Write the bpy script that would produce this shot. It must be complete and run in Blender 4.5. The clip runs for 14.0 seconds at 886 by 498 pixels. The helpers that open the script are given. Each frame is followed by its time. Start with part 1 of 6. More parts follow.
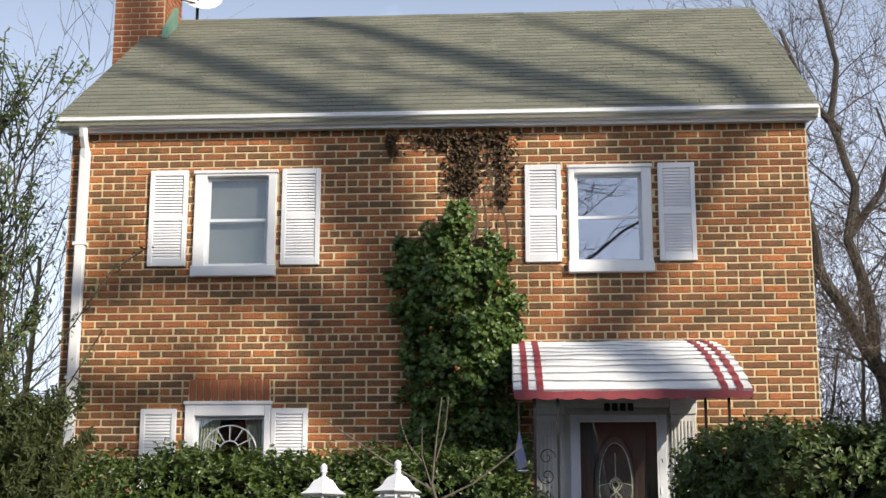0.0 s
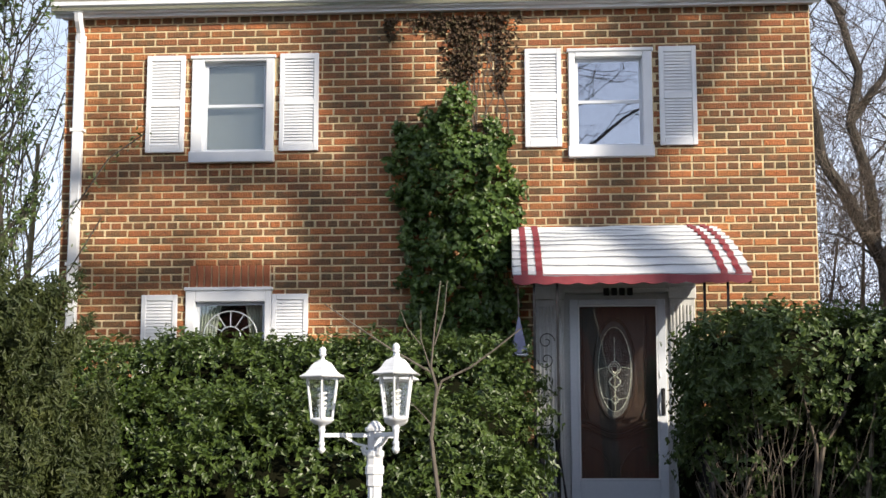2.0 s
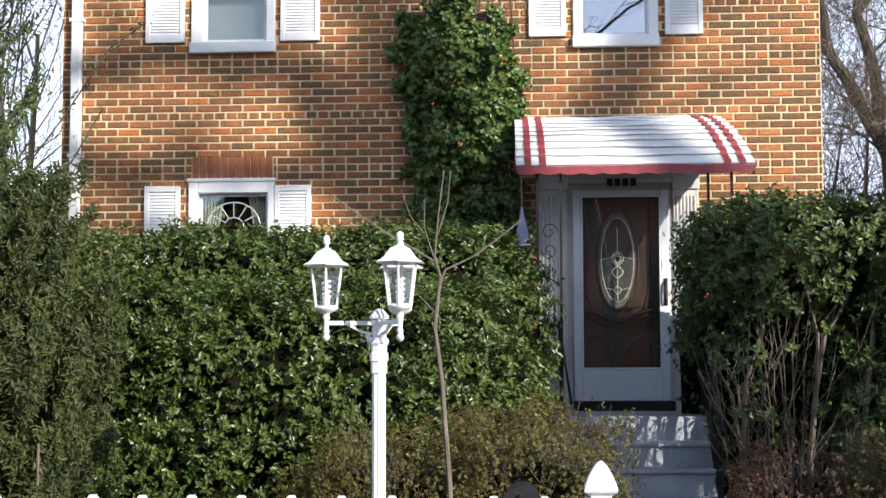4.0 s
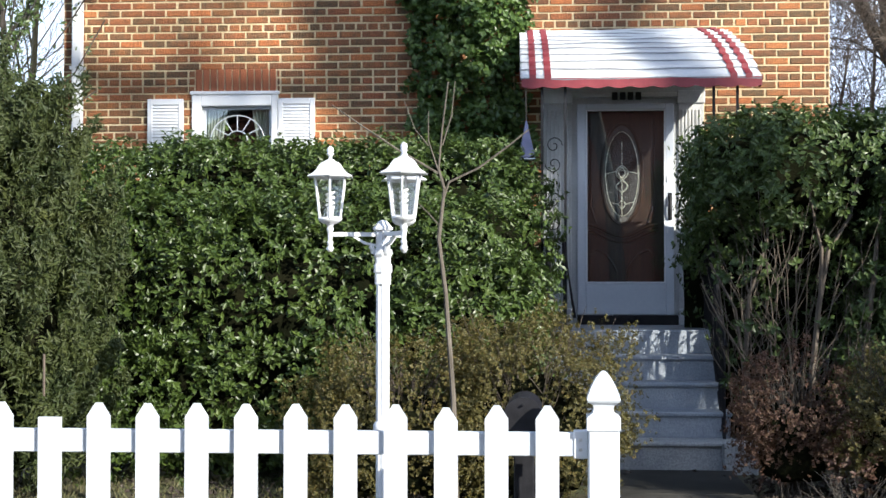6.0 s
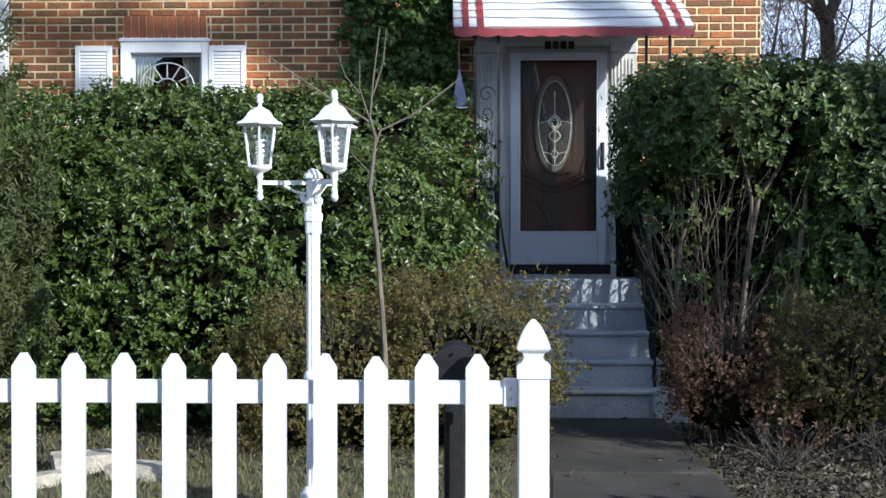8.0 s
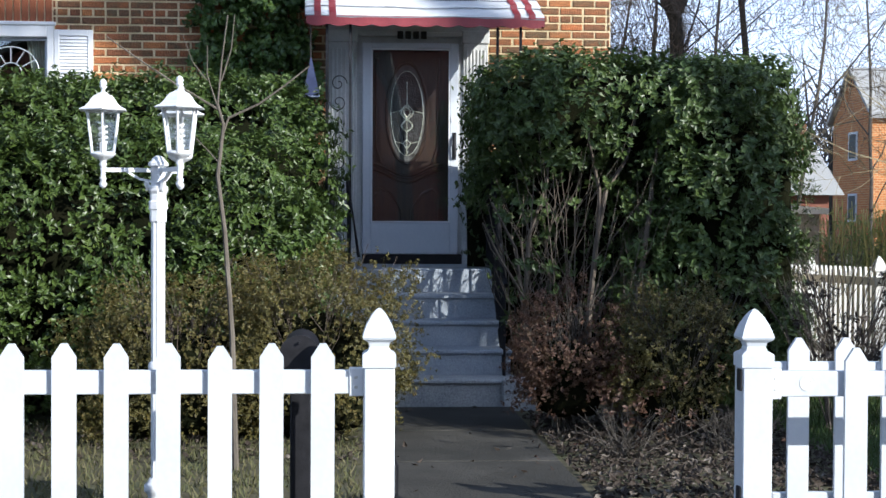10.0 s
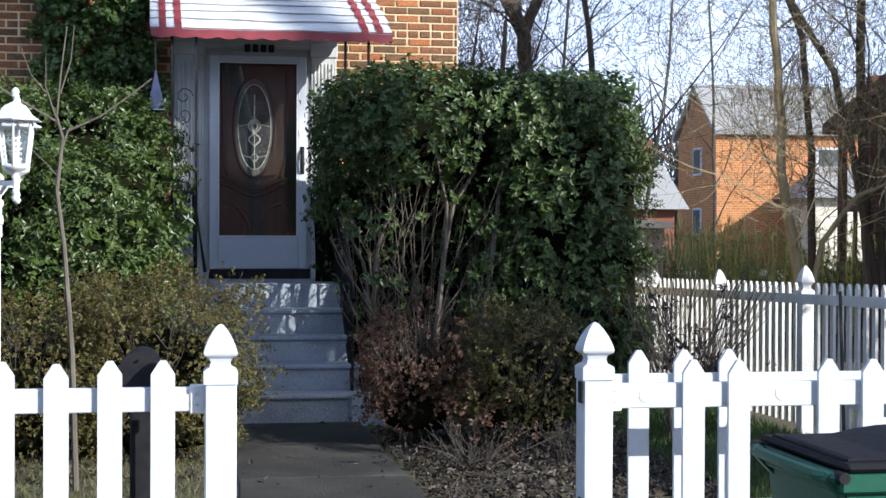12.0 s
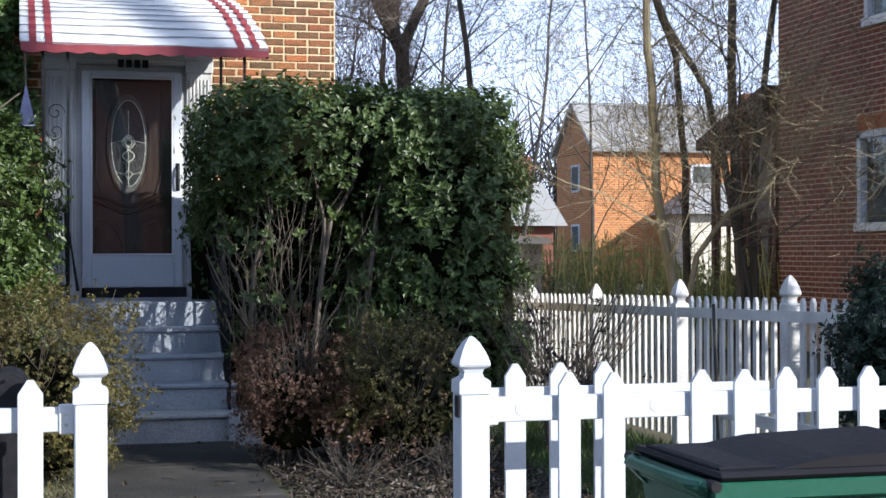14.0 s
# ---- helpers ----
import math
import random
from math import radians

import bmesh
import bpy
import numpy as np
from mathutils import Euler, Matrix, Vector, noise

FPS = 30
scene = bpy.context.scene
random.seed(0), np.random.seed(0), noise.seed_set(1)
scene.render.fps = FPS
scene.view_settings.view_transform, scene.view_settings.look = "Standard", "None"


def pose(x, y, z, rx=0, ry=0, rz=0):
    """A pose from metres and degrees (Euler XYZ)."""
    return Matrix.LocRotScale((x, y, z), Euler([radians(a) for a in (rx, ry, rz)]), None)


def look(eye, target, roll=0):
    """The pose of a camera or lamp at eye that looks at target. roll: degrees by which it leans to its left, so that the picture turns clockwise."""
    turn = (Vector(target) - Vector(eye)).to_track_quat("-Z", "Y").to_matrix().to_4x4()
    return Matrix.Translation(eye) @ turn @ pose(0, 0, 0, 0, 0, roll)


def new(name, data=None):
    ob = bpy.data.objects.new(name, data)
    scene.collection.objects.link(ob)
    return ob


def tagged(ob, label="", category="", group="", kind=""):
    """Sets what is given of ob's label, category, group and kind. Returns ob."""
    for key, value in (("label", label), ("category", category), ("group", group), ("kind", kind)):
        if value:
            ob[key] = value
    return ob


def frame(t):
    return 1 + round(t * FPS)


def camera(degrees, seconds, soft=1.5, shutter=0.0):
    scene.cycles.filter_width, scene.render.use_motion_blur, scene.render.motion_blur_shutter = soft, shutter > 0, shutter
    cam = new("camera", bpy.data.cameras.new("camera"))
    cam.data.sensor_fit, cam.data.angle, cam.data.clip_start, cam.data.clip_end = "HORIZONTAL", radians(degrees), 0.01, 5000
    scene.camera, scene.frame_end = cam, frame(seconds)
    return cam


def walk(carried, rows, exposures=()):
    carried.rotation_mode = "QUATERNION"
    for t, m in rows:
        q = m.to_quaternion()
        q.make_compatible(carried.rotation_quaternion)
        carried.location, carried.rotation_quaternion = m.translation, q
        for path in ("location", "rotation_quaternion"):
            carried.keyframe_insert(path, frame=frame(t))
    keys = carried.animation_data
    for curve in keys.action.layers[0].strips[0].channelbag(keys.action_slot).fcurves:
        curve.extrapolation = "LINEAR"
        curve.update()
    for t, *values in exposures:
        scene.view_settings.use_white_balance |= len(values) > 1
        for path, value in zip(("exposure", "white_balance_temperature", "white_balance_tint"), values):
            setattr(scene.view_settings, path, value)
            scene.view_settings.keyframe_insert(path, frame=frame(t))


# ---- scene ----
cam = camera(33.24, 14.0)
PATH = [
    (0, (1.5156, -13.7831, 1.7026), (1.3871, -11.8369, 2.1449), 0.13),
    (0.5, (1.5242, -13.7680, 1.7025), (1.3952, -11.8151, 2.1139), 0.16),
    (1, (1.5222, -13.7562, 1.6961), (1.3930, -11.7953, 2.0677), 0.16),
    (1.5, (1.5124, -13.7556, 1.6973), (1.3872, -11.7873, 2.0289), 0.15),
    (2, (1.5314, -13.7476, 1.6859), (1.3992, -11.7737, 1.9799), -0.04),
    (2.5, (1.5208, -13.7366, 1.6833), (1.3851, -11.7578, 1.9399), -0.03),
    (3, (1.5269, -13.7460, 1.6745), (1.3908, -11.7624, 1.8909), -0.07),
    (5.5, (1.5197, -13.7218, 1.6432), (1.3780, -11.7281, 1.7145), -0.06),
    (6, (1.5248, -13.7276, 1.6344), (1.3821, -11.7331, 1.6741), 0.03),
    (6.5, (1.5215, -13.7192, 1.6286), (1.3844, -11.7239, 1.6360), 0.13),
    (7, (1.5201, -13.7036, 1.6323), (1.4000, -11.7073, 1.6167), 0.12),
    (9.5, (1.5840, -13.6920, 1.6174), (1.6707, -11.6942, 1.5828), 0.16),
    (10, (1.5843, -13.6860, 1.6219), (1.7225, -11.6911, 1.5820), 0.30),
    (10.5, (1.5959, -13.6668, 1.6256), (1.7826, -11.6757, 1.5941), 0.44),
    (11, (1.6130, -13.6704, 1.6266), (1.8477, -11.6845, 1.5949), 0.45),
    (11.5, (1.6190, -13.6891, 1.6300), (1.9067, -11.7101, 1.6024), 0.49),
    (12, (1.6261, -13.6772, 1.6249), (1.9606, -11.7054, 1.6048), 0.22),
    (12.5, (1.6383, -13.6624, 1.6221), (2.0164, -11.6985, 1.6090), 0.17),
    (13, (1.6440, -13.6642, 1.6213), (2.0634, -11.7087, 1.6160), 0.21),
    (13.5, (1.6512, -13.6610, 1.6163), (2.1066, -11.7136, 1.6181), 0.04),
    (14, (1.6556, -13.6534, 1.6110), (2.1466, -11.7146, 1.6150), -0.17),
]
walk(cam, [(t, look(eye, target, roll)) for t, eye, target, roll in PATH],
     exposures=[(0, 0.30, 6000, 13), (1.5, 0.42, 6000, 13), (3, 0.64, 5850, 13), (5.5, 0.94, 5600, 11), (7, 0.74, 5300, 10), (10, 0.67, 5200, 11), (14, 0.72, 5250, 14)])

# ---- world, sun, exposure ----
SUN_AZ, SUN_EL = 45.0, 24.0          # degrees to the right of the house's front normal, and above the horizon
sun_way = Vector((math.sin(radians(SUN_AZ)) * math.cos(radians(SUN_EL)), -math.cos(radians(SUN_AZ)) * math.cos(radians(SUN_EL)), math.sin(radians(SUN_EL))))
world = bpy.data.worlds.new("sky_world")
scene.world = world
world.use_nodes = True
wn, wl = world.node_tree.nodes, world.node_tree.links
bg = wn["Background"]
sky = wn.new("ShaderNodeTexSky")
sky.sky_type, sky.sun_disc = "NISHITA", False
sky.sun_elevation, sky.sun_rotation = radians(SUN_EL), radians(180 - SUN_AZ)
sky.air_density, sky.dust_density = 1.0, 1.5
wco, wmap, wno, wra, wmx = (wn.new(k) for k in ("ShaderNodeTexCoord", "ShaderNodeMapping", "ShaderNodeTexNoise", "ShaderNodeValToRGB", "ShaderNodeMix"))
wmap.inputs["Scale"].default_value = (1.0, 1.0, 2.6)
wno.inputs["Scale"].default_value, wno.inputs["Detail"].default_value = 3.2, 6
wra.color_ramp.elements[0].position, wra.color_ramp.elements[1].position = 0.50, 0.80
wmx.data_type = "RGBA"
wmx.inputs["B"].default_value = (12.2, 13.1, 14.5, 1)
wl.new(wco.outputs["Generated"], wmap.inputs["Vector"])
wl.new(wmap.outputs["Vector"], wno.inputs["Vector"])
wl.new(wno.outputs["Fac"], wra.inputs["Fac"])
wse, wrn, wmax = (wn.new(k) for k in ("ShaderNodeSeparateXYZ", "ShaderNodeMapRange", "ShaderNodeMath"))
wrn.inputs["From Min"].default_value, wrn.inputs["From Max"].default_value = 0.13, 0.46      # whitish haze towards the horizon
wrn.inputs["To Min"].default_value, wrn.inputs["To Max"].default_value = 0.92, 0.12
wmax.operation = "MAXIMUM"
wl.new(wco.outputs["Generated"], wse.inputs["Vector"])
wl.new(wse.outputs["Z"], wrn.inputs["Value"])
wl.new(wra.outputs["Color"], wmax.inputs[0])
wl.new(wrn.outputs["Result"], wmax.inputs[1])
wl.new(wmax.outputs[0], wmx.inputs["Factor"])
wl.new(sky.outputs["Color"], wmx.inputs["A"])
wl.new(wmx.outputs["Result"], bg.inputs["Color"])
bg.inputs["Strength"].default_value = 0.075
sun = new("sun", bpy.data.lights.new("sun", "SUN"))
sun.data.energy, sun.data.angle, sun.data.color = 5.0, radians(0.45), (1.0, 0.86, 0.64)
sun.matrix_world = look(sun_way * 60, (0, 0, 0))


# ---- materials ----
def surf(name, colours, scale=8.0, rough=0.6, bump=0.1, metal=0.0, fine=60.0, fine_amount=0.25, vary=0.0, coat=0.0, subsurf=0.0, stretch=(1, 1, 1), island=False):
    """A node material: a ramp of colours driven by coarse noise, darkened and lightened by fine grain, optionally varied from piece to piece."""
    m = bpy.data.materials.new(name)
    m.use_nodes = True
    n, l = m.node_tree.nodes, m.node_tree.links
    b = n["Principled BSDF"]
    co, mp = n.new("ShaderNodeTexCoord"), n.new("ShaderNodeMapping")
    mp.inputs["Scale"].default_value = stretch
    l.new(co.outputs["Object"], mp.inputs["Vector"])
    big, small = n.new("ShaderNodeTexNoise"), n.new("ShaderNodeTexNoise")
    for k, s in ((big, scale), (small, fine)):
        k.inputs["Scale"].default_value, k.inputs["Detail"].default_value = s, 4
        l.new(mp.outputs["Vector"], k.inputs["Vector"])
    ramp = n.new("ShaderNodeValToRGB")
    while len(ramp.color_ramp.elements) < len(colours):
        ramp.color_ramp.elements.new(0.5)
    for i, c in enumerate(colours):
        e = ramp.color_ramp.elements[i]
        e.position = (0.28 + 0.44 * i / max(1, len(colours) - 1)) if not vary else i / max(1, len(colours) - 1)
        e.color = (*c, 1)
    drive = big.outputs["Fac"]
    if vary:
        oi, ge = n.new("ShaderNodeObjectInfo"), n.new("ShaderNodeNewGeometry")
        add, fr, mixv = n.new("ShaderNodeMath"), n.new("ShaderNodeMath"), n.new("ShaderNodeMix")
        fr.operation = "FRACT"
        l.new(oi.outputs["Random"], add.inputs[0])
        l.new(ge.outputs["Random Per Island"], add.inputs[1])
        l.new(add.outputs[0], fr.inputs[0])
        mixv.inputs["Factor"].default_value = vary
        l.new(big.outputs["Fac"], mixv.inputs["A"])
        l.new(fr.outputs[0], mixv.inputs["B"])
        drive = mixv.outputs["Result"]
    l.new(drive, ramp.inputs["Fac"])
    grain = n.new("ShaderNodeMix")
    grain.data_type, grain.blend_type = "RGBA", "OVERLAY"
    grain.inputs["Factor"].default_value = fine_amount
    l.new(ramp.outputs["Color"], grain.inputs["A"])
    l.new(small.outputs["Fac"], grain.inputs["B"])
    l.new(grain.outputs["Result"], b.inputs["Base Color"])
    rr = n.new("ShaderNodeMapRange")
    rr.inputs["To Min"].default_value, rr.inputs["To Max"].default_value = max(0.02, rough - 0.12), min(1.0, rough + 0.12)
    l.new(small.outputs["Fac"], rr.inputs["Value"])
    l.new(rr.outputs["Result"], b.inputs["Roughness"])
    if bump:
        bp = n.new("ShaderNodeBump")
        bp.inputs["Strength"].default_value, bp.inputs["Distance"].default_value = min(1.0, bump * 3), 0.01
        l.new(small.outputs["Fac"], bp.inputs["Height"])
        l.new(bp.outputs["Normal"], b.inputs["Normal"])
    b.inputs["Metallic"].default_value = metal
    b.inputs["Coat Weight"].default_value = coat
    if subsurf:
        b.inputs["Transmission Weight"].default_value = 0.0
        tr, mx = n.new("ShaderNodeBsdfTranslucent"), n.new("ShaderNodeMixShader")
        l.new(grain.outputs["Result"], tr.inputs["Color"])
        mx.inputs["Fac"].default_value = subsurf
        l.new(b.outputs[0], mx.inputs[1])
        l.new(tr.outputs[0], mx.inputs[2])
        l.new(mx.outputs[0], n["Material Output"].inputs["Surface"])
    return m


def glass_mat(name, tint, rough=0.02, alpha=0.25):
    m = bpy.data.materials.new(name)
    m.use_nodes = True
    n, l = m.node_tree.nodes, m.node_tree.links
    b = n.new("ShaderNodeBsdfGlossy")
    b.inputs["Color"].default_value = (*tint, 1)
    b.inputs["Roughness"].default_value = rough
    n.remove(n["Principled BSDF"])
    tr, mx = n.new("ShaderNodeBsdfTransparent"), n.new("ShaderNodeMixShader")
    tr.inputs["Color"].default_value = (*[0.6 + 0.4 * c for c in tint], 1)
    mx.inputs["Fac"].default_value = alpha
    l.new(tr.outputs[0], mx.inputs[1])
    l.new(b.outputs[0], mx.inputs[2])
    l.new(mx.outputs[0], n["Material Output"].inputs["Surface"])
    return m


def far_brick(name, c1, c2, joint):
    """Brickwork too far off for single bricks."""
    m = surf(name, [c1, c2], 3, 0.9, 0.0)
    n, l = m.node_tree.nodes, m.node_tree.links
    co, sp, ad_, cb, br_ = (n.new(k) for k in ("ShaderNodeTexCoord", "ShaderNodeSeparateXYZ", "ShaderNodeMath", "ShaderNodeCombineXYZ", "ShaderNodeTexBrick"))
    l.new(co.outputs["Object"], sp.inputs[0])
    l.new(sp.outputs["X"], ad_.inputs[0])
    l.new(sp.outputs["Y"], ad_.inputs[1])
    l.new(ad_.outputs[0], cb.inputs["X"])
    l.new(sp.outputs["Z"], cb.inputs["Y"])
    l.new(cb.outputs[0], br_.inputs["Vector"])
    br_.inputs["Scale"].default_value = 1.0
    for k, val in (("Brick Width", 0.23), ("Row Height", 0.105), ("Mortar Size", 0.013), ("Bias", -0.2)):
        br_.inputs[k].default_value = val
    for k, c in (("Color1", c1), ("Color2", c2), ("Mortar", joint)):
        br_.inputs[k].default_value = (*c, 1)
    l.new(br_.outputs["Color"], n["Principled BSDF"].inputs["Base Color"])
    return m


BRICK = surf("brick_fired", [(0.082, 0.054, 0.030), (0.26, 0.092, 0.038), (0.112, 0.070, 0.036), (0.41, 0.142, 0.047), (0.130, 0.078, 0.038), (0.31, 0.112, 0.042), (0.105, 0.071, 0.036), (0.39, 0.152, 0.051), (0.48, 0.232, 0.082)], 9, 0.88, 0.4, fine=70, fine_amount=0.75, vary=0.78)
BRICK_FAR = surf("brick_neighbour", [(0.15, 0.05, 0.032), (0.22, 0.075, 0.042), (0.17, 0.065, 0.04), (0.26, 0.095, 0.05)], 5, 0.85, 0.25, fine=60, fine_amount=0.4, vary=0.8)
BRICK_RED = surf("brick_soldier", [(0.27, 0.090, 0.040), (0.37, 0.125, 0.052), (0.32, 0.11, 0.046)], 7, 0.85, 0.25, fine=90, fine_amount=0.5, vary=0.7)
MORTAR = surf("mortar_tan", [(0.52, 0.42, 0.24), (0.66, 0.54, 0.325), (0.76, 0.64, 0.41)], 2.5, 0.95, 0.3, fine=90, fine_amount=0.5)
MORTAR_FAR = surf("mortar_grey", [(0.48, 0.38, 0.30), (0.58, 0.47, 0.38)], 3, 0.95, 0.2, fine=160)
SHINGLE = surf("asphalt_shingle", [(0.135, 0.145, 0.108), (0.19, 0.195, 0.148), (0.245, 0.245, 0.19)], 4, 0.95, 0.4, fine=220, fine_amount=0.6, vary=0.5)
SHINGLE_LIGHT = surf("pale_shingle", [(0.29, 0.29, 0.28), (0.37, 0.37, 0.36)], 4, 0.9, 0.2, fine=90, vary=0.5)
WHITE = surf("white_paint", [(0.66, 0.68, 0.71), (0.75, 0.76, 0.78)], 5, 0.45, 0.04, fine=120, fine_amount=0.12)
VINYL = surf("white_vinyl", [(0.54, 0.575, 0.63), (0.61, 0.64, 0.685)], 3, 0.35, 0.02, fine=40, fine_amount=0.10)
# white door paint greyed: the awning's shade is put into the colour
SURROUND = surf("shaded_white_paint", [(0.40, 0.41, 0.41), (0.50, 0.505, 0.50), (0.55, 0.55, 0.54)], 4, 0.6, 0.06, fine=60, fine_amount=0.25)
OLDWHITE = surf("weathered_white", [(0.46, 0.45, 0.43), (0.62, 0.61, 0.58), (0.70, 0.69, 0.66)], 4, 0.7, 0.12, fine=70, fine_amount=0.3)
ALU = surf("painted_aluminium", [(0.60, 0.62, 0.64), (0.74, 0.75, 0.75)], 3, 0.4, 0.05, fine=45, fine_amount=0.3, stretch=(0.6, 2, 2))
RED = surf("faded_red_paint", [(0.165, 0.018, 0.026), (0.23, 0.032, 0.040)], 6, 0.5, 0.05, fine=60)
WOOD = surf("stained_door_wood", [(0.014, 0.009, 0.007), (0.030, 0.018, 0.012), (0.054, 0.031, 0.018)], 4, 0.35, 0.06, fine=30, fine_amount=0.5, stretch=(8, 8, 0.8), coat=0.3)
BLACK = surf("black_iron", [(0.010, 0.010, 0.012), (0.022, 0.022, 0.026)], 12, 0.5, 0.03, fine=90)
RUBBER = surf("black_plastic", [(0.006, 0.006, 0.009), (0.012, 0.012, 0.017)], 3, 0.62, 0.01, fine=40, fine_amount=0.2)
for m_ in (RUBBER, BLACK):
    m_.node_tree.nodes["Principled BSDF"].inputs["Specular IOR Level"].default_value = 0.2
GREENPL = surf("green_plastic", [(0.006, 0.066, 0.040), (0.010, 0.088, 0.053)], 2.5, 0.42, 0.008, fine=50, fine_amount=0.15)
STEP = surf("grey_painted_concrete", [(0.21, 0.24, 0.285), (0.29, 0.32, 0.365), (0.35, 0.375, 0.41)], 2.5, 0.75, 0.12, fine=70, fine_amount=0.4)
STEP_BARE = surf("worn_bare_concrete", [(0.27, 0.285, 0.30), (0.36, 0.37, 0.375), (0.43, 0.43, 0.42)], 3, 0.85, 0.2, fine=60, fine_amount=0.5)
# concrete darkened for moss and for the shade lying on the walk
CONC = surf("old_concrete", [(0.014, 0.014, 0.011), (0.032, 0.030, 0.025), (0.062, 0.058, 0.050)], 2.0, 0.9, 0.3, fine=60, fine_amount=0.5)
SOIL = surf("yard_soil", [(0.045, 0.045, 0.022), (0.085, 0.075, 0.04), (0.06, 0.075, 0.028)], 1.8, 0.95, 0.5, fine=35, fine_amount=0.6)
STONE = surf("pale_stone", [(0.28, 0.26, 0.22), (0.42, 0.39, 0.34)], 6, 0.9, 0.3, fine=50, fine_amount=0.5)
LITTER = surf("dead_leaves", [(0.020, 0.014, 0.010), (0.036, 0.026, 0.019), (0.05, 0.038, 0.03), (0.19, 0.165, 0.14)], 6, 0.85, 0.1, vary=0.9)
GRASS_GREEN = surf("green_grass", [(0.04, 0.075, 0.018), (0.07, 0.115, 0.028), (0.11, 0.14, 0.045)], 4, 0.8, 0.0, vary=0.7, subsurf=0.2)
GRASS = surf("winter_grass", [(0.06, 0.075, 0.025), (0.11, 0.11, 0.045), (0.16, 0.14, 0.07)], 6, 0.8, 0.0, vary=0.8, subsurf=0.2)
LEAF = surf("glossy_hedge_leaf", [(0.022, 0.040, 0.009), (0.043, 0.072, 0.014), (0.074, 0.113, 0.021), (0.135, 0.168, 0.032)], 2.4, 0.42, 0.0, vary=0.4, subsurf=0.15)
LEAF_R = surf("dark_hedge_leaf", [(0.034, 0.060, 0.016), (0.068, 0.106, 0.026), (0.12, 0.162, 0.040)], 2.2, 0.44, 0.0, vary=0.45, subsurf=0.15)
IVY = surf("ivy_leaf", [(0.032, 0.066, 0.015), (0.068, 0.118, 0.024), (0.14, 0.20, 0.038)], 2.0, 0.42, 0.0, vary=0.5, subsurf=0.15)
IVYDEAD = surf("dry_ivy", [(0.05, 0.03, 0.018), (0.09, 0.055, 0.03), (0.06, 0.055, 0.022)], 6, 0.8, 0.0, vary=0.8)
JUNIPER = surf("juniper_spray", [(0.018, 0.032, 0.010), (0.034, 0.052, 0.014), (0.068, 0.084, 0.019), (0.145, 0.135, 0.028)], 3.6, 0.6, 0.0, vary=0.2, subsurf=0.25)
CONIFER = surf("dark_conifer", [(0.012, 0.03, 0.018), (0.025, 0.05, 0.026)], 2, 0.6, 0.0, vary=0.6, subsurf=0.1)
BOXLEAF = surf("bronze_green_leaf", [(0.052, 0.046, 0.014), (0.082, 0.078, 0.020), (0.135, 0.115, 0.029), (0.16, 0.092, 0.027)], 1.8, 0.5, 0.0, vary=0.6, subsurf=0.2)
REDLEAF = surf("reddish_winter_leaf", [(0.050, 0.028, 0.018), (0.088, 0.043, 0.027), (0.085, 0.064, 0.028)], 1.6, 0.6, 0.0, vary=0.6, subsurf=0.2)
BAMBOO = surf("bamboo_cane", [(0.44, 0.42, 0.14), (0.62, 0.56, 0.22)], 4, 0.5, 0.0, vary=0.7)
BAMLEAF = surf("bamboo_leaf", [(0.17, 0.22, 0.055), (0.30, 0.34, 0.11)], 3, 0.5, 0.0, vary=0.7, subsurf=0.25)
BARK = surf("grey_brown_bark", [(0.040, 0.034, 0.028), (0.080, 0.070, 0.058)], 6, 0.9, 0.4, fine=40, fine_amount=0.5, stretch=(3, 3, 0.6))
BARK_PALE = surf("pale_bark", [(0.17, 0.145, 0.085), (0.27, 0.23, 0.14)], 5, 0.85, 0.3, fine=40, fine_amount=0.5, stretch=(3, 3, 0.6))
SAPBARK = surf("sapling_bark", [(0.085, 0.072, 0.056), (0.15, 0.13, 0.105)], 14, 0.85, 0.2, fine=50, fine_amount=0.5, stretch=(1, 1, 0.3))
STEMWOOD = surf("shrub_stem_bark", [(0.078, 0.062, 0.047), (0.145, 0.12, 0.092)], 6, 0.9, 0.2, stretch=(3, 3, 0.6))
TWIG = surf("twig_brown", [(0.085, 0.068, 0.054), (0.15, 0.12, 0.095)], 6, 0.9, 0.1)
# near-black without gloss: stands for the shade between the leaves
CORE = surf("hedge_inner_shade", [(0.006, 0.008, 0.004), (0.013, 0.013, 0.007)], 5, 1.0, 0.2)
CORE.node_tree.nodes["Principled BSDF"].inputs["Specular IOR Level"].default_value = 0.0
YEW = surf("yew_needle", [(0.030, 0.052, 0.014), (0.055, 0.082, 0.020), (0.115, 0.140, 0.032)], 2.6, 0.55, 0.0, vary=0.4, subsurf=0.15)
BROWNWOOD = surf("brown_stained_timber", [(0.075, 0.036, 0.025), (0.13, 0.062, 0.042)], 4, 0.8, 0.15, fine=40, stretch=(4, 4, 1))
BOARD = surf("weathered_board", [(0.22, 0.19, 0.17), (0.33, 0.29, 0.26)], 4, 0.85, 0.15, fine=40, stretch=(4, 4, 0.7))
FARWALL = far_brick("far_sunlit_brick", (0.37, 0.130, 0.036), (0.50, 0.20, 0.058), (0.46, 0.31, 0.16))
STUCCO = surf("cream_siding", [(0.55, 0.50, 0.40), (0.64, 0.60, 0.50)], 3, 0.85, 0.1)
CURTAIN = surf("lace_curtain", [(0.40, 0.44, 0.36), (0.58, 0.62, 0.52)], 5, 0.9, 0.1, fine=60, stretch=(6, 6, 1))
DARKIN = surf("interior_shade", [(0.02, 0.022, 0.025), (0.05, 0.052, 0.055)], 2, 0.9, 0.0)
